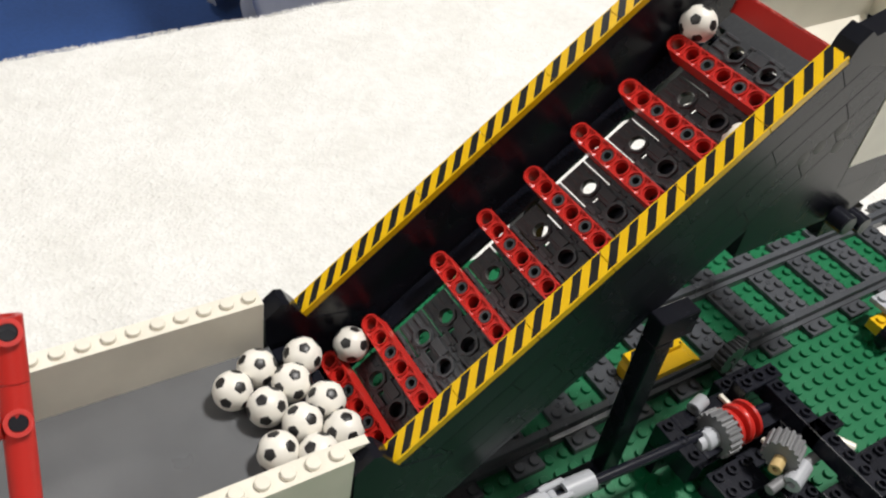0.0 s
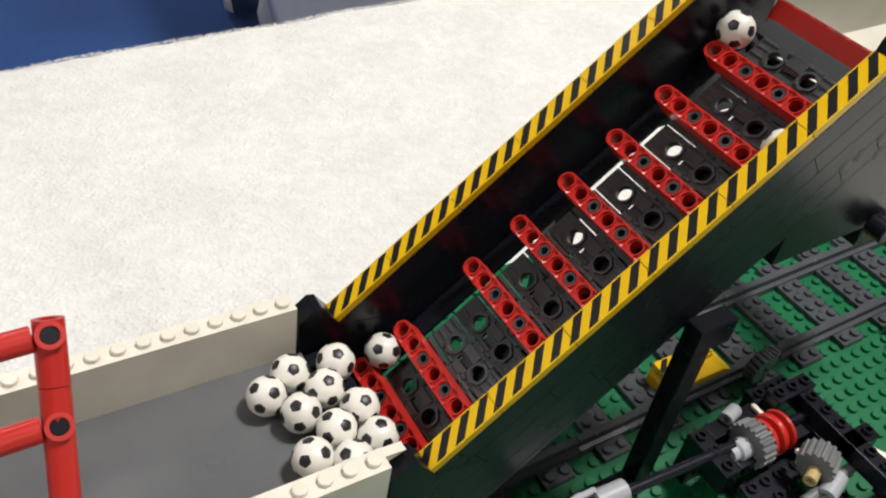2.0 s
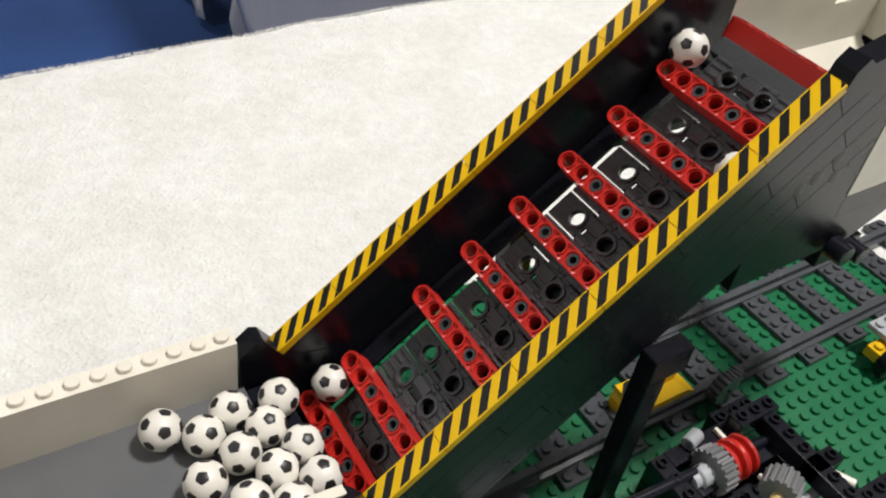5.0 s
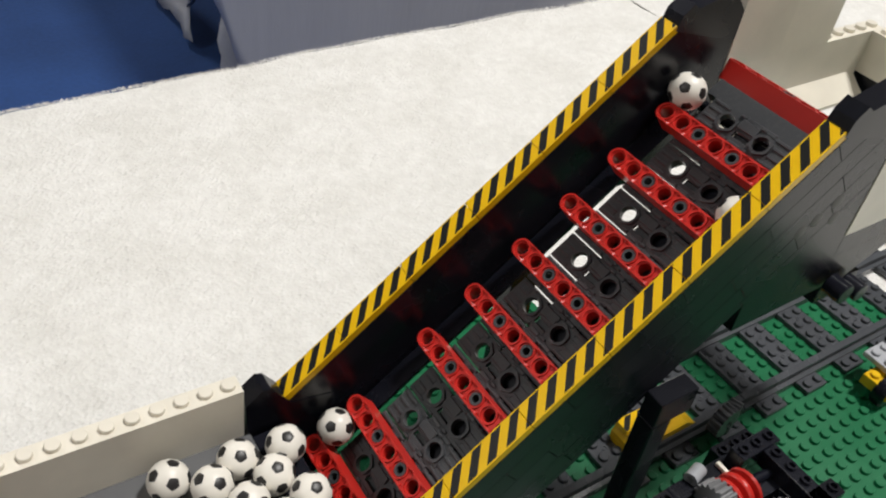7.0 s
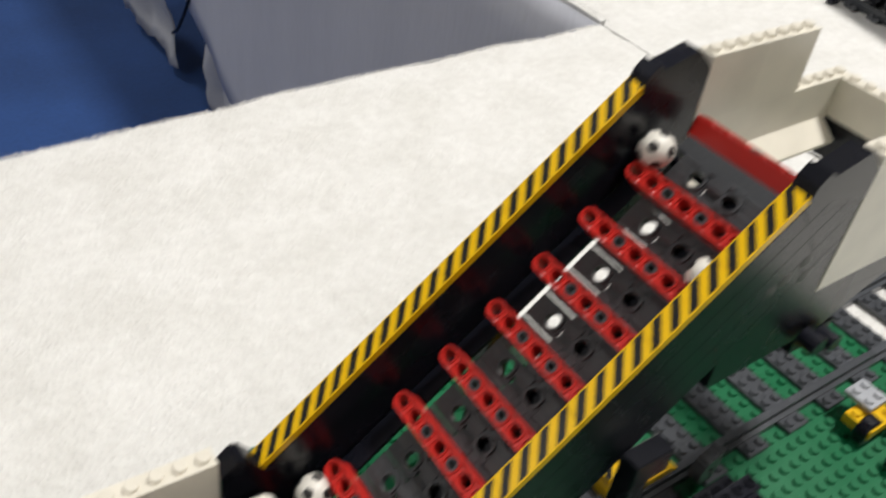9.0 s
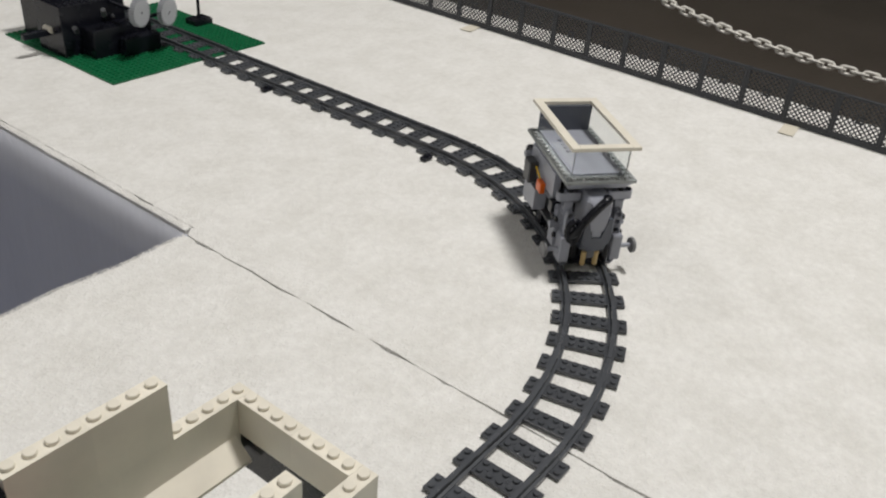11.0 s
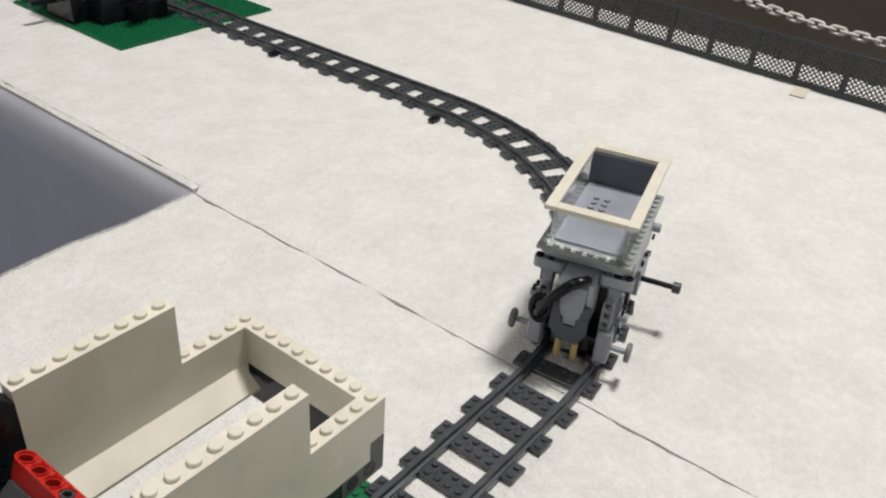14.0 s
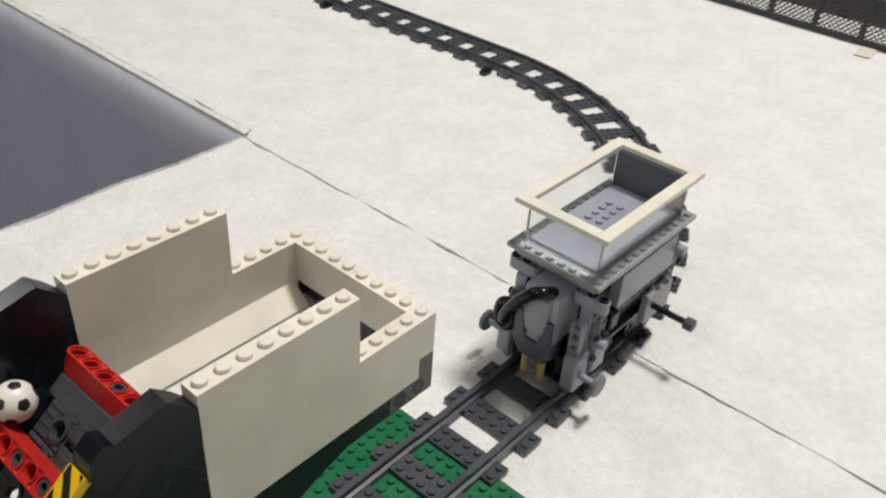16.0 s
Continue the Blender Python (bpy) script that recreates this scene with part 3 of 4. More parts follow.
def beam_shape(holes, wide=7.5, high=7.8):
    """A studless beam along y with round counterbored holes; hole 1 at y = 0, running to -y; its top is at z = 0."""
    s, n = Shape(), 24
    h = wide / 2
    c = math.atan2(4.0, h)
    quarter = [c * i / 3 for i in range(3)] + [c + (math.pi / 2 - c) * i / 3 for i in range(3)]
    turn = quarter + [math.pi / 2] + [math.pi - a for a in quarter[:0:-1]]
    turn = turn + [a + math.pi for a in turn]
    for k in range(holes):
        cy = -8.0 * k
        ring = []
        for i in range(n):
            a = turn[i]
            dx, dy = math.cos(a), math.sin(a)
            if (k == 0 and dy > 0) or (k == holes - 1 and dy < 0):
                ring.append((h * dx, h * dy, True))
            else:
                r = min(h / abs(dx) if abs(dx) > 1e-6 else 99, 4.0 / abs(dy) if abs(dy) > 1e-6 else 99)
                ring.append((r * dx, r * dy, abs(abs(r * dx) - h) < 1e-5))
        deep = 0.9
        levels = []
        for up in (1, -1):
            edge_row, inner, floor_row, foot = [], [], [], []
            for i in range(n):
                x, y, side = ring[i]
                r = math.hypot(x, y)
                a = turn[i]
                shared = not side
                q = r if shared else max(r - 0.7, 3.46)
                drop = deep if q > 3.75 or shared else 0.0
                z = 0.0 if up > 0 else -high
                edge_row.append((x, y, z - up * (deep if shared else 0.0)))
                inner.append((q * math.cos(a), q * math.sin(a), z - up * (deep if shared else 0.0)))
                floor_row.append((q * math.cos(a), q * math.sin(a), z - up * drop))
                foot.append((3.44 * math.cos(a), 3.44 * math.sin(a), z - up * drop))
            lip = [(3.44 * math.cos(a), 3.44 * math.sin(a), 0.0 if up > 0 else -high) for a in turn[:n]]
            bore = [[(r * math.cos(a), r * math.sin(a), zz if up > 0 else -high - zz) for a in turn[:n]] for r, zz in ((3.0, 0.0), (3.0, -0.9), (2.45, -0.9))]
            rows = [edge_row, inner, floor_row, foot, lip, *bore]
            levels += rows if up > 0 else rows[::-1]
        verts = [(x, cy + y, z) for row in levels for x, y, z in row]
        faces = []
        for q in range(len(levels) - 1):
            for i in range(n):
                j = (i + 1) % n
                faces.append((q * n + i, q * n + j, (q + 1) * n + j, (q + 1) * n + i))
        last = (len(levels) - 1) * n
        for i in range(n):
            j = (i + 1) % n
            if ring[i][2] and ring[j][2]:
                faces.append((last + i, last + j, j, i))
        s.add(verts, faces)
    return s


BEAM = beam_shape(7).mesh("paddle_beam", RED, 30, True)
PIN = Shape().tube((0, 0, -0.6), (0, 0, -8.5), 2.42, 1.5, 12).mesh("pin", DARK)


def link_shape():
    """A tread link: thin plate with two bored six-sided bosses, ribs out to its ends and a slot between; plate top at z = 0."""
    s, n = Shape(), 24
    half = 5.7
    for cy in (8.0, -8.0):
        verts = []
        for r, z in ((None, 0.0), (0, 0.0), (0, 1.3), (3.05, 1.3), (2.95, -1.5), (None, -1.5)):
            for i in range(n):
                a = 2 * math.pi * (i + 0.5) / n
                dx, dy = math.cos(a), math.sin(a)
                six = 3.9 / math.cos((a % (math.pi / 3)) - math.pi / 6)
                q = min(half / abs(dx), 4.6 / abs(dy)) if r is None else (r or six)
                verts.append((q * dx, cy + q * dy, z))
        faces = []
        for k in range(5):
            for i in range(n):
                j = (i + 1) % n
                faces.append((k * n + i, k * n + j, (k + 1) * n + j, (k + 1) * n + i))
        for i in range(n):
            j = (i + 1) % n
            faces.append((5 * n + i, 5 * n + j, j, i))
        s.add(verts, faces)
    s.box(-half, half, 12.6, 19, -1.5, 0, 0.2).box(-half, half, -19, -12.6, -1.5, 0, 0.2)
    s.box(-half, -2.9, -3.4, 3.4, -1.5, 0.2, 0.2).box(-0.6, half, -3.4, 3.4, -1.5, 0.2, 0.2).box(-2.9, -0.6, -3.4, 3.4, -3.0, -2.4, 0.1)
    s.box(0.6, 4.6, -4.0, 4.0, 0.2, 0.9, 0.3)
    for e in (1, -1):
        for x in (-4.7, -1.7, 1.7, 4.7):
            a, b = sorted((e * (12.2 if abs(x) < 2 else 10.6), e * 18.0))
            s.box(x - 0.55, x + 0.55, a, b, 0, 0.55, 0.2)
        for x in (-5.1, 5.1):
            a, b = sorted((e * 3.6, e * 6.0))
            s.box(x - 0.5, x + 0.5, a, b, 0, 0.9, 0.2)
    s.box(-half - 0.7, -half + 1.2, -2.6, 2.6, -1.4, 0.7, 0.3).box(half - 1.2, half + 0.6, -10, 3, -1.4, 0.4, 0.3)
    return s.mesh("tread_link", DARK)


LINK = link_shape()
TOPS = 18.0


def belt(s, lift=0.0):
    """The belt's frame at a length s along it: straight up the slope, then round the head wheel."""
    if s <= TOPS:
        return INC @ mat_at(s, 40, lift)
    r = 17.0
    a = (s - TOPS) / (r + 0.0)
    return INC @ mat_at(TOPS, 40, -8.0 - r) @ mat_at(0, 0, 0, 0, math.degrees(a), 0) @ mat_at(0, 0, r + 8.0 + lift)


for k in range(-16, 2):
    part("tread_link", LINK, None, conveyor, "", belt(k * PITCH / 2, -8.7))
for s in (0.0, -1.0, -2.0, -3.0, -4.0, -5.0, -6.5, -7.4):
    q = belt(s * PITCH)
    b = part("paddle_beam", BEAM, None, conveyor, "red beam with a row of round holes", q @ mat_at(0, 24, 0))
    for y in (8, -8):
        part("pin", PIN, None, b, "", mat_at(0, y - 24, 0))
b = part("lip_beam", BEAM, None, conveyor, "red beam closing the head of the belt", mat_at(-107.8, 64, 183.4, 0, 20, 0))
part("pin", PIN, None, b, "", mat_at(0, -24, 0.5))
# added dark filler, hides the bright gap between last link and lip
part("end_plate", Shape().box(17.6, 25, 18, 64, -14, -9.4, 0.2), DARK, conveyor, "", INC)
for q in (INC @ mat_at(TOPS, 0, -25), INC @ mat_at(-186, 0, -25)):
    part("head_axle", Shape().rod((0, 4, 0), (0, 76, 0), 2.4), BLACK, conveyor, "", q)
part("support_post", Shape().box(-187, -178, -8, -0.1, 1.7, 95.8, 0.4), BLACK, conveyor)
part("post_head", Shape().box(-187, -169, -8, -0.1, 96, 108, 0.4), BLACK, conveyor)
part("support_post", Shape().box(-181, -167, 80, 88, 1.7, 112, 0.4), BLACK, conveyor)
part("support_beam", Shape().prism([(-150, 119), (-86, 121), (-62, 132), (-46, 137.2), (-150, 137.2)], 0.4, 7.6), BLACK, conveyor, "", None, 20)
part("belt_guide", Shape().box(-190, 16, 63.4, 71.6, -13.5, -11.6, 0.2), BLACK, conveyor, "", INC)
part("belt_guide", Shape().box(-190, 14, 8.4, 44.5, -15.5, -12.6, 0.2), BLACK, conveyor, "black bed plate under the belt", INC)

# ---- white hopper at the top of the conveyor ----
hopper = thing("loading_hopper", "open white brick-built hopper over the toy railway", "hopper")


STUD = Shape().stud(0, 0, 0, None, 14).mesh("stud", WHITE)


def course(x0, x1, y0, y1, z0, z1, mat, name="brick", studs=False):
    s = Shape().box(x0, x1, y0 + 0.04, y1 - 0.04, z0, z1, 0.02)
    ob = part(name, s, mat, hopper)
    if studs:
        for i in range(int(round((x1 - x0) / 8))):
            for j in range(int(round((y1 - y0) / 8))):
                part("stud", STUD, None, ob, "", mat_at(x0 + 4 + 8 * i, y0 + 4 + 8 * j, z1))
    return ob


for y0 in (0, 72):
    course(-104, -64, y0, y0 + 8, 147.0, 175.8, WHITE, "wall_panel")
    course(-64, -24, y0, y0 + 8, 147.0, 175.8, WHITE, "wall_panel")
    course(-24, -8 if y0 == 0 else 0, y0, y0 + 8, 147.0, 156.6, WHITE)
    course(-24, 0, y0, y0 + 8, 156.6, 166.2, WHITE)
    course(-24, 0, y0, y0 + 8, 166.2, 175.8, WHITE)
    for i in range(5):
        part("stud", STUD, None, hopper, "", mat_at(-36 + 8 * i, y0 + 4, 175.75))
    course(-104, -72, y0, y0 + 8, 175.8, 204.4, WHITE, "wall_panel", True)
    course(-72, -40, y0, y0 + 8, 175.8, 204.4, WHITE, "wall_panel", True)
course(-8, 0, 8, 40, 156.6, 175.8, WHITE, "wall_panel", True)
course(-8, 0, 40, 72, 156.6, 175.8, WHITE, "wall_panel", True)
course(-8, 0, 0.0, 8, 147.0, 156.6, DARK)
for y0 in (0, 72):
    if y0 == 0:
        course(-104, -64, y0 + 0.3, y0 + 7.7, 137.4, 147.0, BLACK, "base_brick")
        course(-64, -24, y0 + 0.3, y0 + 7.7, 137.4, 147.0, BLACK, "base_brick")
    course(-24 if y0 == 0 else -8, 0, y0, y0 + 8, 137.4, 147.0, DARK, "base_brick")
    # black ring and plug give the dark of a hole, which isn't bored
    for x in (-18, -8) if y0 == 0 else (-4,):
        face = -0.15 if y0 == 0 else 80.15
        part("pin_hole", Shape().tube((x, face, 142.4), (x, face + (1.2 if y0 == 0 else -1.2), 142.4), 3.4, 2.5), BLACK, hopper)
        part("pin_hole", Shape().rod((x, face + (0.1 if y0 == 0 else -0.1), 142.4), (x, 4 + y0, 142.4), 2.5), BLACK, hopper)
course(-7.6, -0.4, 8, 72, 137.4, 156.6, BLACK, "base_brick")
for flip in (1, -1):
    s = Shape()
    sec = [(72, 156.8), (72, 148.0), (62.4, 147.6), (62.4, 149.2)]
    if flip < 0:
        sec = [(80 - y, z) for y, z in sec][::-1]
    verts = [(-104, y, z) for y, z in sec] + [(-10, y, z) for y, z in sec]
    s.add(verts, [(0, 1, 2, 3), (7, 6, 5, 4)] + [((i + 1) % 4, i, 4 + i, 4 + (i + 1) % 4) for i in range(4)])
    part("inner_slope", s, WHITE, hopper, "", None, 20)

# ---- ball tray at the foot of the conveyor ----
TRAY = mat_at(-302, 0, 69.8, 0, 1.9, 0) @ mat_at(302, 0, -69.8)
tray = thing("ball_tray", "white-walled tray with a smooth grey floor", "tray")
for y0 in (0, 72):
    a = -302
    for n in (12, 18):
        s = Shape().box(a - n * 8 + 0.05, a - 0.05, y0 + 0.04, y0 + 7.96, 64, 92.6, 0.05)
        panel = part("wall_panel", s, WHITE, tray, "", TRAY)
        for i in range(n):
            part("stud", STUD, None, panel, "", mat_at(a - 4 - 8 * i, y0 + 4, 92.6))
        a -= n * 8
part("floor_panel", Shape().box(-540, -300, 8.02, 71.98, 64, 69.0, 0.06), TRAYGREY, tray, "smooth grey floor panel", TRAY)
part("floor_lip", Shape().box(-300, -287.5, 9, 71, 60, 68.2, 0.5), BLACK, tray)
for x in (-308, -420, -532):
    for y0 in (0.2, 72.2):
        part("support_post", Shape().box(x, x + 8, y0, y0 + 7.6, 1.7, 63.5, 0.3), BLACK, tray)
part("end_wall", Shape().box(-548, -540, 0, 80, 64, 92.6, 0.2), WHITE, tray)
# white chip by the tray's mouth
part("corner_wedge", Shape().prism([(-301.8, 88.5), (-294.0, 91.6), (-301.8, 92.5)], 4.4, 7.9), WHITE, tray, "", None, 20)

# ---- red stop frame over the tray ----
stop = thing("red_stop_frame", "red plastic rod frame standing over the ball tray", "frame")
HEAD, KNEE, FOOT = Vector((-379.7, 43.5, 144)), Vector((-383.6, 30.5, 125)), Vector((-387.8, 17, 106))
d = (FOOT - HEAD).normalized()
part("upright", Shape().tube(HEAD - d * 4, HEAD + d * 13, 4.0, 2.4, 18), RED, stop)
part("upright", Shape().tube(HEAD + d * 13.3, FOOT, 3.9, 2.4, 18), RED, stop)
part("foot", Shape().box(-396, -380, 0.5, 7.5, 95.3, 105, 0.5), RED, stop)
part("brace", Shape().rod(FOOT, (-388, 5, 101), 3.4, 14), RED, stop)
for p in (HEAD, KNEE):
    part("arm", Shape().rod(p + Vector((-4, 0, 0)), p + Vector((-56, 0, 1)), 3.5, 16), RED, stop)
    part("socket", Shape().tube(p + Vector((0, -3.0, 2.6)), p + Vector((0, -3.6, 3.2)), 3.6, 2.4, 16), RED, stop)
    part("pin", Shape().rod(p, p + Vector((0, -3.2, 2.8)), 2.45), BLACK, stop)
part("upright", Shape().tube(HEAD + Vector((-58, 0, 2)), FOOT + Vector((-58, 0, 2)), 3.9, 2.4, 18), RED, stop)

# ---- balls ----
def ball_mesh():
    s = Shape()
    bm = bmesh.new()
    bmesh.ops.create_icosphere(bm, subdivisions=4, radius=7.0)
    s.add([tuple(v.co) for v in bm.verts], [tuple(v.index for v in f.verts) for f in bm.faces])
    bm.free()
    return s.mesh("toy_ball", BALLWHITE, 80)


def patch_mesh():
    """A domed five-sided patch round +z, a hair proud of the ball."""
    verts, faces, n = [(0, 0, 7.05)], [], 20
    for r in (0.5, 0.85, 1.0):
        for i in range(n):
            a = 2 * math.pi * i / n
            k = math.cos(math.pi / 5) / math.cos((a + math.pi / 5) % (2 * math.pi / 5) - math.pi / 5)
            t = math.radians(18.2) * r * (0.25 + 0.75 * k)
            q = 7.05 if r < 1 else 7.005
            verts.append((q * math.sin(t) * math.cos(a), q * math.sin(t) * math.sin(a), q * math.cos(t)))
    for i in range(n):
        j = (i + 1) % n
        faces.append((0, 1 + i, 1 + j))
        for q in (0, 1):
            faces.append((1 + q * n + i, 1 + (q + 1) * n + i, 1 + (q + 1) * n + j, 1 + q * n + j))
    return Shape().add(verts, faces).mesh("patch", INK, 80)


def patch_turns():
    """The twelve turns that take the patch to the corners of an icosahedron."""
    g = (1 + 5 ** 0.5) / 2
    tips = [Vector(p).normalized() for a in (-1, 1) for b in (-g, g) for p in ((0, a, b), (a, b, 0), (b, 0, a))]
    out = []
    for c in tips:
        o = max((t for t in tips if t != c), key=lambda t: c.dot(t) + 0.001 * t.x)
        u = (o - c * c.dot(o)).normalized()
        out.append(Matrix((u, c.cross(u), c)).transposed().to_4x4())
    return out


BALL, PATCH, TURNS = ball_mesh(), patch_mesh(), patch_turns()


def toy_ball(x, y, z, spin, label):
    ob = part("toy_ball", BALL, None, None, "", mat_at(x, y, z, *spin))
    for q in TURNS:
        part("patch", PATCH, None, ob, "", q)
    return tagged(ob, label, "toy ball", "toy footballs")


REST = "small white toy football with black patches in the tray"
for x, y, spin in ((-320.8, 52.6, (-179, -22, 169)), (-309.8, 58.7, (-175, -12, 159)), (-292.9, 57.3, (-164, 0, 176)), (-301.4, 47.7, (-165, 6, -148)), (-312.9, 41.4, (-132, -15, -24)),
                   (-293.8, 35.7, (-167, -13, 164)), (-304.9, 30.4, (178, 7, -145)), (-293.7, 22.0, (-151, -7, -144)), (-316.6, 23.2, (-123, -40, -1)), (-305.1, 16.9, (-171, -18, 55))):
    toy_ball(x, y, 76.0 - 0.033 * (x + 302), spin, REST)
for u, y, spin in ((-167.2, 63.4, (-163, -39, 57)), (10.8, 64.7, (-96, -22, -51)), (-14.5, 15.2, (40, 10, 75))):
    p = (INC @ mat_at(u, y, -1.3)).translation
    toy_ball(p.x, p.y, p.z, spin, "small white toy football lying on the conveyor's belt")
rolling_ball = toy_ball(-332.4, 60.7, 77.0, (167, -19, 164), "small white toy football that rolls into the tray")
late_ball = toy_ball(-326.4, 35.8, 77.6, (75, 130, 20), "small white toy football that rolls into the tray")

# ---- toy railway hopper wagon ----
wagon = thing("hopper_wagon", "light grey motor wagon with a clear hopper and white rim", "toy train")


def gear_shape(r, teeth, thick, bore=1.6):
    s = Shape()
    outline = []
    for i in range(teeth):
        a = 2 * math.pi * i / teeth
        for d, q in ((-0.36, 0.86), (-0.16, 1.0), (0.16, 1.0), (0.36, 0.86)):
            t = a + d * 2 * math.pi / teeth
            outline.append((r * q * math.cos(t), r * q * math.sin(t)))
    n = len(outline)
    verts = [(x, y, z) for z in (0, thick) for x, y in outline]
    verts += [(bore * math.cos(2 * math.pi * i / n), bore * math.sin(2 * math.pi * i / n), z) for z in (0, thick) for i in range(n)]
    faces = []
    for i in range(n):
        j = (i + 1) % n
        faces += [(i, j, n + j, n + i), (n + i, n + j, 3 * n + j, 3 * n + i), (j, i, 2 * n + i, 2 * n + j), (2 * n + j, 2 * n + i, 3 * n + i, 3 * n + j)]
    return s.add(verts, faces)


def wp(name, s, mat, label="", m=None, smooth=40):
    return part(name, s, mat, wagon, label, m, smooth)


def orient(x, y, z, along, up):
    """A pose whose y points along and whose z points up."""
    b, c = Vector(along).normalized(), Vector(up).normalized()
    a = b.cross(c)
    m = Matrix((a, b, c)).transposed().to_4x4()
    m.translation = (x, y, z)
    return m


# running gear
wp("chassis", Shape().box(-50, 50, -14, 14, 12, 24, 0.5), DARK)
for x in (-36, -12, 20, 44):
    for y in (-20, 20):
        w = Shape().lathe([(2, -3), (8.2, -3), (8.4, 2.0), (10.0, 2.2), (10.0, 3.6), (2, 3.8)], 20, mat_at(0, 0, 0, 90 if y > 0 else -90, 0, 0))
        wp("wheel", w, BLACK, "", mat_at(x, y, 17.6))
    wp("axle", Shape().rod((x, -24, 17.6), (x, 24, 17.6), 1.8), DARK)
wp("lower_plate", Shape().box(-52, 54, -24, 24, 25, 28.2, 0.3), DARK)
wp("battery_box", Shape().box(-30, 50, -19, 19, 28.4, 84, 1.2), DARK)
BEAM7, BEAM5, BEAM3 = beam_shape(7), beam_shape(5), beam_shape(3)
for side in (-1, 1):
    y = 28 * side
    out = (0, side, 0)
    wp("upper_panel", Shape().box(-26, 40, y - 3.5, y + 3.5, 63, 87.6, 0.5), WAGON, "smooth light grey side panel")
    wp("side_beam", BEAM7, WAGON, "", orient(38, y + 0.5 * side, 58, (1, 0, 0), out), 30)
    wp("lower_panel", Shape().box(14, 46, y - 5, y + 4 * side + 4, 28, 50, 0.6) if side < 0 else Shape().box(14, 46, y - 8, y + 5, 28, 50, 0.6), WAGON)
    wp("corner_beam", BEAM7, WAGON, "", orient(-46, y, 68, (0, 0, 1), out), 30)
    wp("corner_beam", BEAM7, WAGON, "", orient(-56, y - 5 * side, 60, (0, 0, 1), (-1, 0, 0)), 30)
    wp("corner_beam", BEAM5, WAGON, "", orient(-37, y + 2 * side, 58, (0, 0, 1), out), 30)
    wp("rear_beam", BEAM7, WAGON, "", orient(50, y, 70, (0, 0, 1), out), 30)
    wp("cross_beam", BEAM3, WAGON, "", orient(-46, y + 4 * side, 80, (0, side, 0), (0, 0, 1)), 30)
    wp("cross_beam", BEAM3, WAGON, "", orient(-46, y, 72, (0, side, 0), (-1, 0, 0)), 30)
    wp("elbow", Shape().box(-60, -46, y - 8 if side > 0 else y - 2, y + 2 if side > 0 else y + 8, 14, 40, 1.0), WAGON)
    wp("elbow", Shape().box(-44, -30, y - 4, y + 4, 22, 42, 1.0), WAGON)
    for x, z in ((-46, 52), (-46, 36), (-37, 50), (50, 62), (50, 46), (30, 58), (14, 58)):
        wp("black_pin", Shape().tube((x, y + 3.6 * side, z), (x, y + 5.4 * side, z), 2.6, 1.5, 12), BLACK)
    for k in (0, 8):
        wp("black_pin", Shape().tube((-46, y + (4 - k) * side, 79.4), (-46, y + (4 - k) * side, 81.4), 2.9, 1.6, 12), BLACK)
    wp("grey_peg", Shape().rod((44, y, 74), (44, y + 9 * side, 74), 3.6), WAGON)
    wp("grey_peg", Shape().rod((-40, y, 44), (-40, y + 8 * side, 44), 3.4), WAGON)
    wp("dark_joint", Shape().box(-33, -24, y - 5, y + 5, 50, 62, 0.8), BLACK)
    wp("guide_roller", Shape().lathe([(1.6, 0), (6.6, 0.2), (7.4, 1.0), (7.4, 3.0), (6.6, 3.8), (1.6, 4.0)], 18, mat_at(-54, 41 * side, 26, -90 * side, 0, 0)), FLOORGREY, "grey guide roller")
    wp("roller_axle", Shape().rod((-54, y, 26), (-54, 43 * side, 26), 2.2), WAGON)
# motor at the leading end
motor = Shape().box(-64, -34, -12, 12, 40, 80, 2.6)
wp("motor", motor, WAGON, "light grey motor block")
wp("motor_drum", Shape().rod((-52, 0, 26), (-52, 0, 44), 11.5, 24), SLATE, "darker grey round motor end")
wp("motor_nose", Shape().prism([(-66.4, 50), (-64, 46), (-64, 78), (-66.4, 75)], -8.5, 8.5), WAGON, "", None, 20)
wp("motor_nose", Shape().prism([(-66.0, 44), (-64, 40), (-64, 50), (-66, 50)], -4.5, 4.5), WAGON, "", None, 20)
for y in (-6.5, 6.5):
    wp("tan_bush", Shape().rod((-60, y * 0.92, 11), (-60, y * 0.92, 25), 2.5, 14), TAN, "tan plastic peg")
wp("coupling_block", Shape().box(-56, -44, -9, 9, 13, 27, 0.6), BLACK)
wp("centre_bush", Shape().box(-62, -54, -4, 4, 18, 27, 1.2), FLOORGREY)
lead = Shape().sweep([(-60, -6, 79), (-67, -5, 82), (-70.5, 0, 81), (-71, 6, 75), (-71, 12, 67), (-70, 17, 59), (-68, 21, 50), (-64, 23, 44)], 3.9, 14)
wp("motor_lead", lead, BLACK, "thick black motor cable")
loop = Shape().sweep([(-65, 22 + 6 * math.cos(a), 50 + 10 * math.sin(a)) for a in (0, 0.785, 1.571, 2.356, 3.142, 3.927, 4.712, 5.498)], 2.8, 12, True)
wp("cable_loop", loop, BLACK)
bracket = [(-13, 62), (-13.5, 40), (-8, 30), (8, 30), (13.5, 40), (13, 62), (9.5, 62), (6.5, 50), (4, 43), (-4, 43), (-6.5, 50), (-9.5, 62)]
wp("motor_bracket", Shape().prism(bracket, 64.6, 67.4, mat_at(0, 0, 0, 0, 0, 90)), SLATE, "slate grey bracket round the motor's foot", None, 20)
wp("rear_block", Shape().box(50.5, 58, -18, 18, 30, 70, 0.6), DARK)
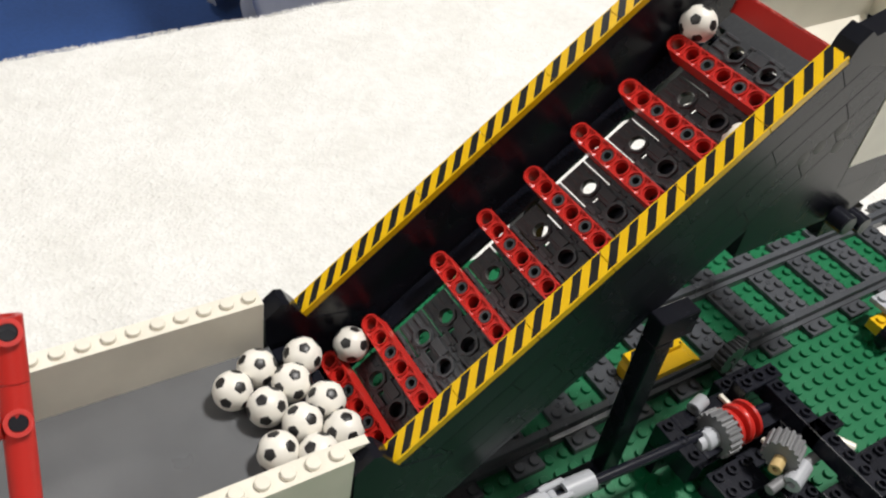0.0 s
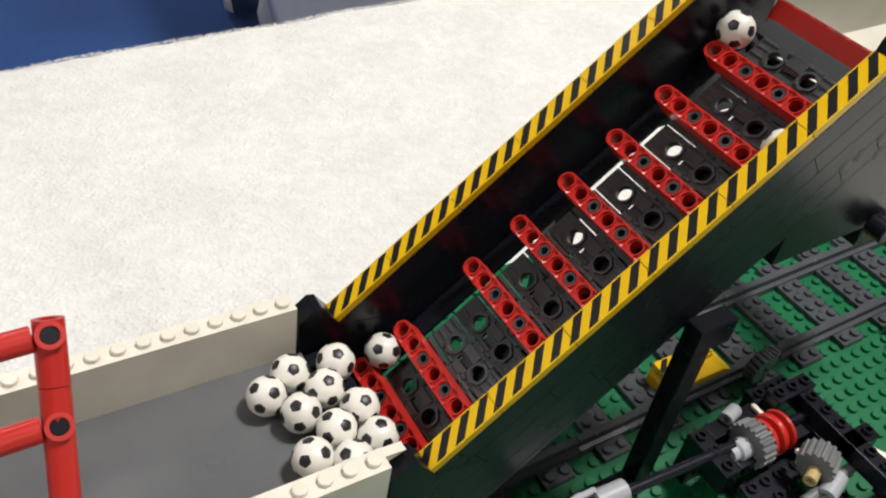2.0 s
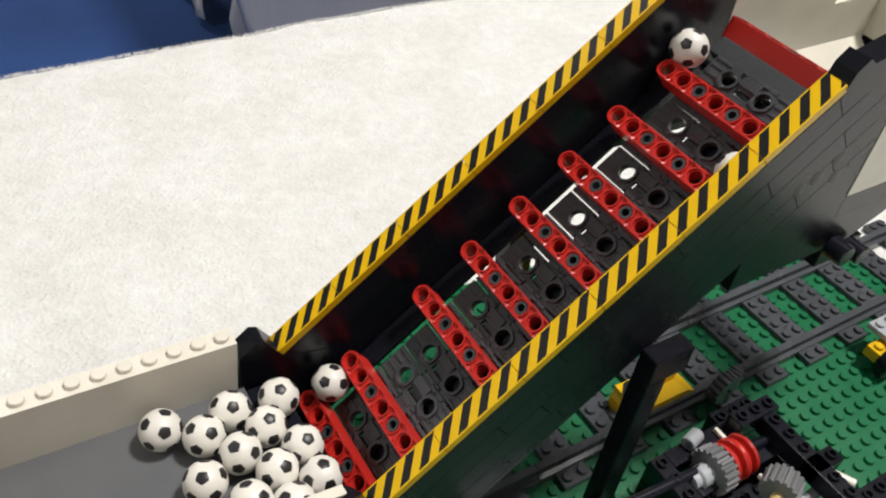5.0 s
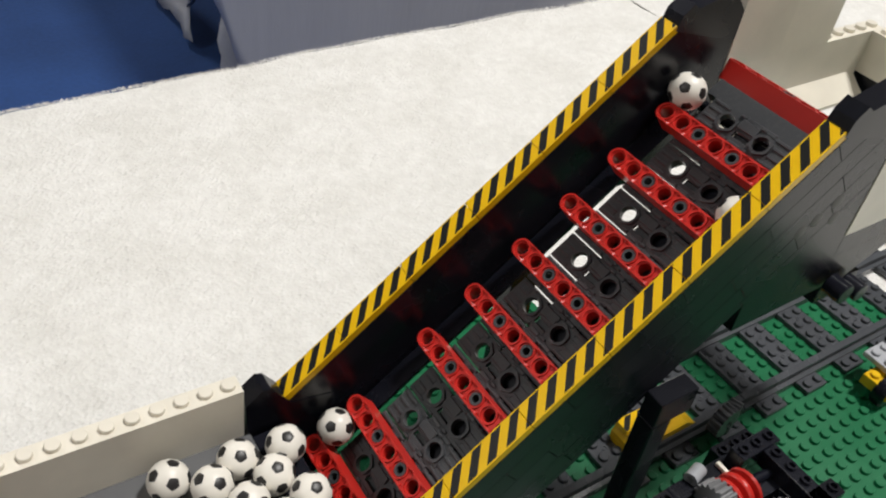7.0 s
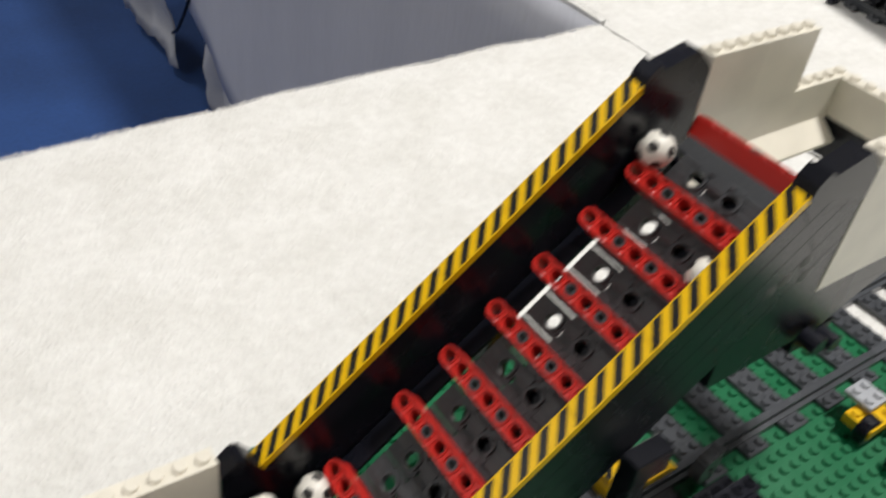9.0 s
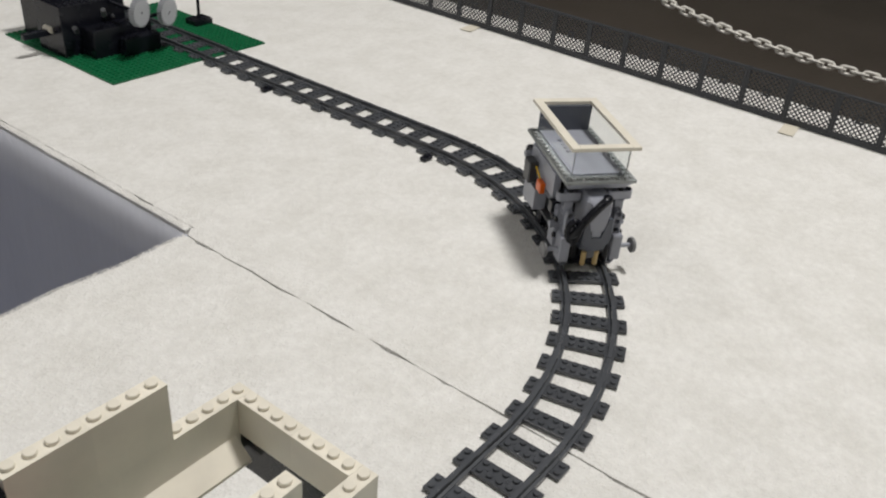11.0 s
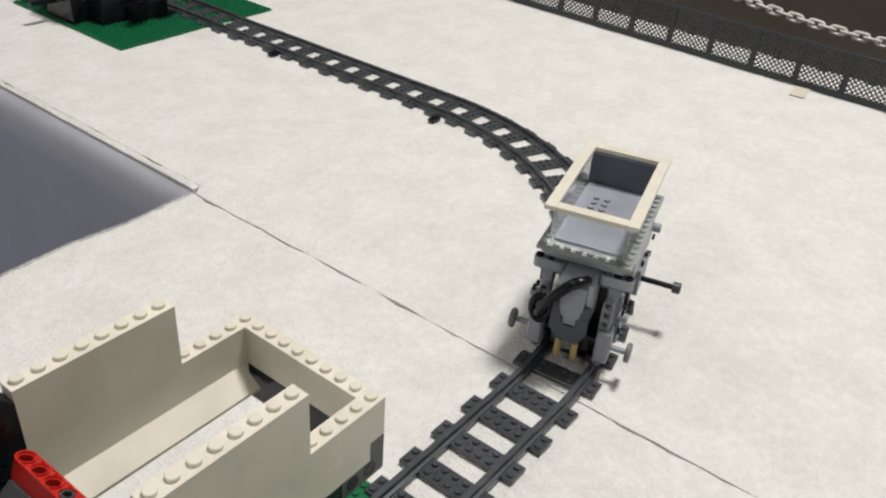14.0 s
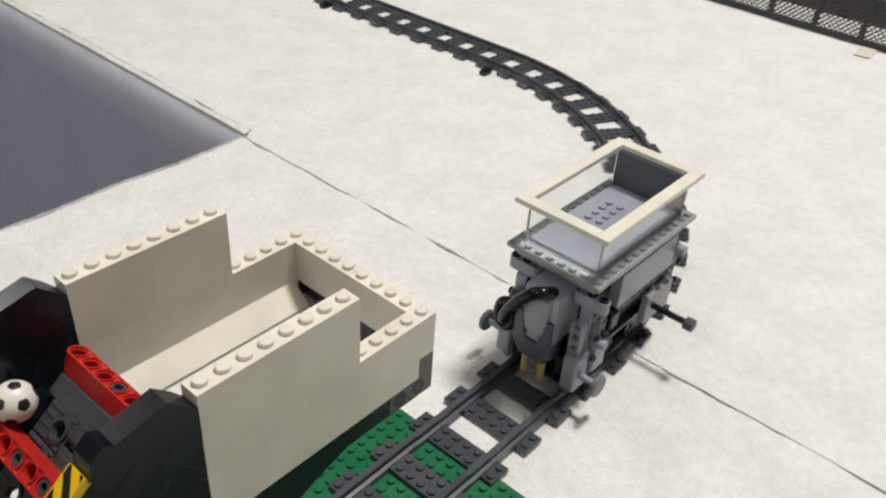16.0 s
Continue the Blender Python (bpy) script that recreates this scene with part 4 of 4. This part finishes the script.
wp("rear_wheel", Shape().lathe([(2, 0), (9, 0.4), (9.6, 1.4), (9.6, 4.6), (9, 5.6), (2, 6)], 20, mat_at(60, 28, 66, 90, 0, 0)), BLACK)
wp("orange_switch", Shape().box(-8, 4, 31.6, 37, 57, 68, 0.8), ORANGE, "orange switch block")
wp("yellow_wire", Shape().rod((2, 34, 68), (12, 36, 76), 0.9), YELLOW, "thin yellow wire")
wp("side_block", Shape().box(16, 32, 31.8, 41, 56, 78, 1.2), DARK)
trip = wp("trip_rod", Shape().rod((22, -30, 40), (22, -58, 40), 2.2), BLACK, "black axle sticking out")
part("rod_end", Shape().lathe([(3.0, 0), (4.4, 0.4), (4.4, 6), (3.0, 6.6)], 14, mat_at(22, -57, 40, 90, 0, 0)), DARK, trip)
# deck and hopper
wp("deck_base", Shape().add([(-50, -27, 84.2), (50, -27, 84.2), (50, 27, 84.2), (-50, 27, 84.2), (-55, -31.5, 91.5), (55, -31.5, 91.5), (55, 31.5, 91.5), (-55, 31.5, 91.5)],
    [(3, 2, 1, 0), (4, 5, 6, 7), (0, 1, 5, 4), (1, 2, 6, 5), (2, 3, 7, 6), (3, 0, 4, 7)]), WAGON, "", None, 20)
wp("deck", Shape().box(-57, 57, -33, 33, 91.6, 94.9, 0.4), PALE, "clear plastic deck plate", None, 0)
s = Shape()
for i in range(6):
    s.stud(-53, -20 + 8 * i, 94.9, None, 10)
wp("deck_studs", s, PALE)
for y in (-29.0, 29.0):
    s = Shape()
    for i in range(14):
        s.stud(-52 + 8 * i, y, 94.9, None, 10)
    wp("deck_studs", s, PALE)
hold = Shape().box(-46, 46, -24, 24, 95.0, 97.4, 0.3)
for i in range(4):
    for j in range(2):
        hold.stud(-2 + 8 * i, 4 + 8 * j, 97.4, None, 12)
wp("hopper_floor", hold, WAGON, "pale grey hopper floor with studs")


def pane(x0, x1, y0, y1):
    ob = wp("clear_pane", Shape().box(x0, x1, y0, y1, 95.1, 122.4, 0.2), CLEAR, "clear plastic window pane", None, 0)
    ob.visible_shadow = False


pane(-48, 46, -26, -24.9)
pane(-48, 46, 24.9, 26)
pane(-49.3, -48.1, -26, 26)
wp("rear_panel", Shape().box(46.2, 49, -26, 26, 95.1, 122.4, 0.3), SLATE, "opaque slate grey end panel")
rim = Shape()
rim.box(-56, 56, -32, -24, 122.6, 126.2, 0.3).box(-56, 56, 24, 32, 122.6, 126.2, 0.3)
rim.box(-56, -48, -23.95, 23.95, 122.6, 126.2, 0.3).box(48, 56, -23.95, 23.95, 122.6, 126.2, 0.3)
wp("rim", rim, WHITE, "white plastic rim frame")

# ---- drive under the conveyor ----
drive = thing("drive_unit", "black geared drive with a red pulley and a grey gear", "machine")
AXY, AXZ = -19.0, 26.0
part("drive_axle", Shape().rod((-246, AXY + 6, AXZ + 6), (-96, AXY, AXZ), 2.3), BLACK, drive)
part("spur_gear", gear_shape(10.4, 20, 7.0), FLOORGREY, drive, "grey toothed gear", mat_at(-137, AXY, AXZ, 0, 90, 0))
part("gear_boss", Shape().lathe([(2.0, 0), (4.4, 0), (4.8, 1), (4.8, 6), (3.6, 7), (3.6, 10)], 18, mat_at(-137, AXY, AXZ, 0, -90, 0)), GREY, drive)
part("pulley", Shape().lathe([(3, 0), (9.0, 0), (9.4, 1.0), (8.8, 2.2), (5.2, 3.2), (5.2, 4.0), (8.8, 5.2), (9.4, 6.2), (9.4, 7.0), (8.8, 8.2), (5.2, 9.2), (5.2, 10), (8.8, 11.2), (9.2, 12.4), (3, 12.4)], 28, mat_at(-129, AXY, AXZ, 0, 90, 0)), RED, drive, "glossy red double pulley")
part("universal_joint", Shape().tube((-216, -13.5, 31.5), (-202, -14, 31), 4.6, 2.4).box(-226, -214, -18, -15.5, 27.5, 35.5, 0.5).box(-226, -214, -11.5, -9, 27.5, 35.5, 0.5).rod((-221, -19, 31.5), (-221, -8, 31.5), 2.4).box(-238, -223, -17, -10, 28.3, 35, 0.8), GREY, drive, "light grey universal joint")
part("bush", Shape().tube((-136, -5, 27), (-128, -3, 27), 3.3, 1.7), GREY, drive, "light grey bush")


def drive_block(x0, x1, y0, y1, z0, z1, mat=BLACK, name="block"):
    """A brick with open studs."""
    s = Shape().box(x0, x1, y0, y1, z0, z1, 0.3)
    for i in range(int((x1 - x0) / 8 + 0.2)):
        for j in range(int((y1 - y0) / 8 + 0.2)):
            s.lathe([(2.42, -0.05), (2.42, 1.7), (1.5, 1.7), (1.5, 0.4)], 10, mat_at(x0 + 4 + 8 * i, y0 + 4 + 8 * j, z1), 0, False)
    return part(name, s, mat, drive)


def side_block(x0, x1, y, z0, z1, holes):
    """A beam along x with pin holes through its side."""
    part("beam_body", Shape().box(x0, x1, y, y + 7.8, z0, z1, 0.4), BLACK, drive)
    for k in range(holes):
        x = x0 + (x1 - x0) * (k + 0.5) / holes
        part("pin_ring", Shape().tube((x, y - 0.5, (z0 + z1) / 2), (x, y + 0.4, (z0 + z1) / 2), 3.2, 2.3), BLACK, drive)


drive_block(-113, -89, -12, -4, 24.4, 34)
drive_block(-113, -89, -12, 4, 1.7, 24)
drive_block(-101, -93, -76, -12.2, 24.4, 34)
drive_block(-101, -93, -36, -20, 1.7, 24)
drive_block(-121, -101.2, -34, -12.2, 1.7, 8)
drive_block(-101, -85, -44, -36, 24.4, 34)
drive_block(-93, -69, -72, -56, 14.0, 31.6)
drive_block(-93, -77, -96, -72, 1.7, 33.6)
drive_block(-113, -97, -92, -60, 1.7, 24)
drive_block(-121, -105, -60, -44, 1.7, 14.5)
drive_block(-158, -150, -28, -4, 16, 29)
drive_block(-158, -142, -12, -4, 1.7, 15.6)
drive_block(-145, -121, -44, -28, 1.7, 14.5)
for y in (-10.0, -26.0):
    part("frame_beam", BEAM7, BLACK, drive, "", orient(-97, y, 21, (1, 0, 0), (0, -1, 0)), 30)
part("pale_axle", Shape().rod((-90.5, -12.5, 27), (-90.5, -24, 27), 2.1).rod((-90.5, -24.2, 27), (-90.5, -27, 27), 2.9), WHITE, drive, "pale grey axle pin")
part("pale_axle", Shape().rod((-90.5, -45, 28), (-86, -53, 28), 2.3), WHITE, drive, "pale grey axle pin")
part("pale_bar", Shape().box(-119, -117, -11, -4, 25, 27, 0.2), WHITE, drive)
part("pale_bar", Shape().box(-119, -117, -37, -30, 25, 27, 0.2), WHITE, drive)
part("small_gear", gear_shape(8.2, 16, 10.0), FLOORGREY, drive, "small pale grey gear", mat_at(-120, -41, 28, 0, 90, 24))
part("white_bush", Shape().tube((-121, -51, 22), (-109, -47, 23), 4.2, 1.8), GREY, drive, "pale grey bush")
part("tan_bush", Shape().tube((-126, -44, 27), (-119.6, -41.4, 27), 2.8, 1.3), TAN, drive)
part("grey_axle", Shape().rod((-130, -48, 20), (-98, -46, 22), 2.4), FLOORGREY, drive)
part("track_gear", gear_shape(8.4, 16, 6.0), DARK, drive, "dark grey gear over the rail", mat_at(-86, 18, 18, 90, 0, 20))
part("track_gear", gear_shape(8.4, 16, 6.0), DARK, drive, "dark grey gear over the rail", mat_at(-94, 16, 22, 90, 0, 5))
side_block(-300, -182, -7.9, 8, 16, 9)
drive_block(-96, -72, 2, 10, 108, 117.2)
part("hinge", Shape().rod((-100, -1, 124), (-100, -9, 124), 4.4).rod((-88, -1, 120), (-88, -9, 120), 4.0), BLACK, drive)

# ---- yellow pieces by the track ----
stop_block = thing("track_stop", "yellow hazard-striped stop block between the rails", "block")
part("base", Shape().box(-137, -97, 23, 39, 4.9, 8.0, 0.2), YELLOW, stop_block)
part("slope", Shape().prism([(-137, 8.1), (-97, 8.1), (-97, 10.5), (-104, 14.5), (-135, 14.5), (-137, 11)], 23, 39), YELLOW, stop_block, "", None, 20)
part("striped_tile", Shape().box(0.1, 31.9, 0.1, 7.9, 0, 3.2, 0.15), HAZARD, stop_block, "yellow tile with slanting black bars", mat_at(-136.5, 31, 14.6), 0)
loader = thing("toy_loader", "small yellow and grey toy loader with black wheels", "toy vehicle")
s = Shape().box(4, 28, -14, 2, 9, 15.4, 0.3)
for i in range(3):
    for j in range(2):
        s.stud(8 + 8 * i, -10 + 8 * j, 15.4)
part("body", s, YELLOW, loader)
s = Shape().box(12, 28, -6, 10, 17.4, 20.6, 0.3)
for i in range(2):
    for j in range(2):
        s.stud(16 + 8 * i, -2 + 8 * j, 20.6)
part("engine", s, GREY, loader)
part("arm", Shape().box(26, 58, -22, -14, 12, 16, 0.6), YELLOW, loader)
part("bucket", Shape().prism([(52, 6), (64, 5), (62, 9), (56, 15), (52, 15)], -30, -10), YELLOW, loader, "", None, 20)
for x in (10, 34):
    for y in (-26, -6):
        tyre = part("tyre", Shape().lathe([(3, 0), (7.4, 0), (8.4, 1), (8.4, 6), (7.4, 7), (3, 7)], 20, mat_at(x, y, 10.1, 90, 0, 0)), BLACK, loader)
        part("rim", Shape().lathe([(1, -0.2), (3.2, -0.2), (3.2, 7.2), (1, 7.2)], 14, mat_at(x, y, 10.1, 90, 0, 0)), GREY, tyre)

# ---- lattice fence ----
def fence_frame_shape():
    s = Shape()
    s.box(0, 62, -2, 2, 0, 8.0, 0.4).box(0, 62, -1.8, 1.8, 57, 61, 0.4)
    s.box(0, 4.0, -2, 2, 8.0, 61.4, 0.4).box(58.0, 62, -2, 2, 8.0, 61.4, 0.4)
    for a, b, c, d in ((26, 36, 27, 29.4), (26, 36, 34.6, 37), (26, 28.4, 29.4, 34.6), (33.6, 36, 29.4, 34.6)):
        s.box(a, b, -1.3, 1.3, c, d, 0.2)
    return s.mesh("fence_panel", FENCE, 30)


def lattice_shape():
    """Crossing slats between a fence panel's posts."""
    s = Shape()
    x0, x1, z0, z1, gap = 4.0, 58.0, 8.0, 57.0, 7.0
    for d in (1, -1):
        for k in range(-9, 18):
            a = x0 + k * gap
            t0 = max(0.0, (x0 - a) * d if d > 0 else a - x1)
            t1 = min(z1 - z0, (x1 - a) * d if d > 0 else a - x0)
            if t1 - t0 > 1:
                p, q = Vector((a + d * t0, 0, z0 + t0)), Vector((a + d * t1, 0, z0 + t1))
                side = Vector((-(q - p).z, 0, (q - p).x)).normalized() * 0.85
                o = Vector((0, 0.5, 0))
                c = [p - side - o, p + side - o, p + side + o, p - side + o]
                e = [v + (q - p) for v in c]
                s.add(c + e, [(0, 1, 5, 4), (1, 2, 6, 5), (2, 3, 7, 6), (3, 0, 4, 7)])
    return s.mesh("lattice", FENCE, 30)


LATTICE = lattice_shape()
PANEL = fence_frame_shape()
fence = thing("fence", "low black plastic lattice fence along the table's edge", "fence")
for k in range(24):
    y = -190.5 + 62.0 * k
    panel = part("fence_panel", PANEL, None, fence, "", mat_at(965.0 + 0.02 * y, y, 0.3, 0, 0, 88.85))
    tagged(part("lattice", LATTICE, None, panel), "", "", "", "stuff")
for x, y in ((960, 104), (976, 640)):
    tape = Shape().box(-34, 4, -10, 10, 0.5, 1.2, 0.2)
    tagged(part("tape_strip", tape, TAPE, None, "", mat_at(x, y, 0, 0, 0, 5)), "strip of pale masking tape holding the fence", "tape", "tape strips")

# ---- plastic barrier chain beyond the table ----
chain = thing("barrier_chain", "sagging white plastic barrier chain", "chain")


def chain_link():
    s, n, r = Shape(), 18, 2.7
    ring = []
    for i in range(n):
        a = 2 * math.pi * i / n
        ring.append(Vector((8.4 * (1 if math.cos(a) > 0 else -1) + 6.6 * math.cos(a), 6.6 * math.sin(a), 0)))
    for i in range(n):
        s.rod(ring[i], ring[(i + 1) % n], r, 8)
    return s.mesh("chain_link", CHAINWHITE)


LINK2 = chain_link()
for k in range(62):
    y = 980 - 20.6 * k
    z = -66 + 0.00031 * (y - 150) ** 2 * (0.9 if y > 150 else 0.5)
    slope = math.degrees(math.atan(2 * 0.00031 * (y - 150) * (0.9 if y > 150 else 0.5)))
    part("chain_link", LINK2, None, chain, "", mat_at(1500, y, z, 0, 0, 90) @ mat_at(0, 0, 0, 0, -slope, 0) @ mat_at(0, 0, 0, 20 if k % 2 else 110, 0, 0))

# ---- far machine beside the track ----
far = thing("far_machine", "black brick-built machine with gear wheels on a green plate", "machine")
rng = random.Random(8)
for x0, x1, y0, y1, z1 in ((430, 520, 878, 908, 40), (404, 500, 908, 970, 70), (420, 516, 970, 1036, 90), (466, 522, 862, 878, 26)):
    s = Shape().box(x0, x1, y0, y1, 1.7, z1, 0.5)
    for i in range(int((x1 - x0) / 8)):
        for j in range(int((y1 - y0) / 8)):
            s.stud(x0 + 4 + 8 * i, y0 + 4 + 8 * j, z1, None, 8)
    part("block", s, BLACK, far)
for k in range(12):
    a = Vector((rng.uniform(412, 512), rng.uniform(880, 975), rng.uniform(35, 80)))
    b = a + Vector((rng.uniform(-22, 22), rng.uniform(-30, 10), rng.uniform(-25, 15)))
    part("strut", Shape().rod(a, b, 3.4), rng.choice((BLACK, BLACK, BLACK, DARK)), far)
part("gear_wheel", gear_shape(19, 32, 8), GREY, far, "pale grey gear wheel", mat_at(478, 846, 66, 90, 0, 20))
part("gear_wheel", gear_shape(19, 32, 8), GREY, far, "pale grey gear wheel", mat_at(524, 850, 58, 90, 0, 20))
for x, y, z in ((478, 846, 66), (524, 850, 58)):
    part("gear_axle", Shape().rod((x, y - 8, z), (x if x < 500 else 512, 930 if x < 500 else 900, z if x < 500 else 38), 2.6), BLACK, far)
part("arm", Shape().box(366, 420, 938, 946, 26, 34, 0.5), BLACK, far)
part("arm_joint", Shape().rod((405, 932, 34), (405, 950, 34), 5), WHITE, far)
post = thing("signal_post", "small black signal post on the green plate", "post")
s = Shape().box(618, 650, 908, 932, 1.7, 11, 0.4)
for i in range(4):
    for j in range(3):
        s.stud(622 + 8 * i, 912 + 8 * j, 11, None, 8)
part("base", s, BLACK, post)
part("pole", Shape().rod((634, 920, 11), (634, 920, 90), 2.4), BLACK, post)


# ---- what moves ----
def on_track(u):
    """The wagon's pose at u millimetres along the line from the curve's near end; its long body swings out a little in the curve."""
    x, y, t = line(u)
    out = float(np.interp(u, (0, 36, 80, 135, 205, 300, 420, 550), (1.2, 1.7, 2.2, 3.5, 4.0, 1.0, -3.5, -3.5)))
    swing = float(np.interp(u, (0, 38, 205, 340), (-1.1, -2.8, -2.3, 0.0)))
    return pose((x - math.sin(t) * out) * MM, (y + math.cos(t) * out) * MM, 0.0006, 0, 0, math.degrees(t) + swing)


def roll(ob, path):
    """Rolls a ball along (seconds, x, y) rows, at most 80 degrees from row to row."""
    rest = ob.matrix_basis.to_3x3()
    spun, last = [Matrix.Identity(3)], path[0]
    for t, x, y in path[1:]:
        d = Vector((x - last[1], y - last[2], 0))
        step = Matrix.Rotation(min(d.length / 7.0, radians(80)), 3, Vector((-d.y, d.x, 0))) if d.length > 0.01 else Matrix.Identity(3)
        spun.append(step @ spun[-1])
        last = (t, x, y)
    start = spun[-1].inverted() @ rest
    rows = []
    for (t, x, y), turn in zip(path, spun):
        m = (turn @ start).to_4x4()
        m.translation = (x * MM, y * MM, (76.0 - 0.033 * (x + 302)) * MM)
        rows.append((t, m))
    walk(ob, rows)


def run(t0, t1, a, b, end, bounce):
    """Rows for a ball that waits, rolls from a to b between t0 and t1 and settles."""
    rows = [(0.0, *a), (t0, *a)]
    n = max(2, int(round((t1 - t0) * 30)))
    for i in range(1, n + 1):
        k = i / n
        rows.append((t0 + (t1 - t0) * k, a[0] + (b[0] - a[0]) * k, a[1] + (b[1] - a[1]) * k))
    rows += [(t1 + 0.0667, b[0] - bounce, b[1] + 0.3), (t1 + 0.1667, *b), (end, *b)]
    return rows


def motions():
    walk(wagon, [(t, on_track(u)) for t, u in (
        (0.0, 950), (3.0, 850), (6.0, 674), (8.0, 530), (9.0, 456), (9.5, 418), (10.0, 381), (10.2, 366), (11.3, 290), (12.5, 204.5), (13.0, 168), (13.5, 134),
        (14.0, 107), (14.5, 82), (15.0, 60), (15.5, 38), (16.0, 6))])
    roll(rolling_ball, run(2.8667, 3.2, (-450, 50), (-332.4, 60.7), 16.0, 1.5))
    roll(late_ball, run(4.3333, 4.7667, (-470, 46), (-326.4, 35.8), 16.0, 1.5))


motions()
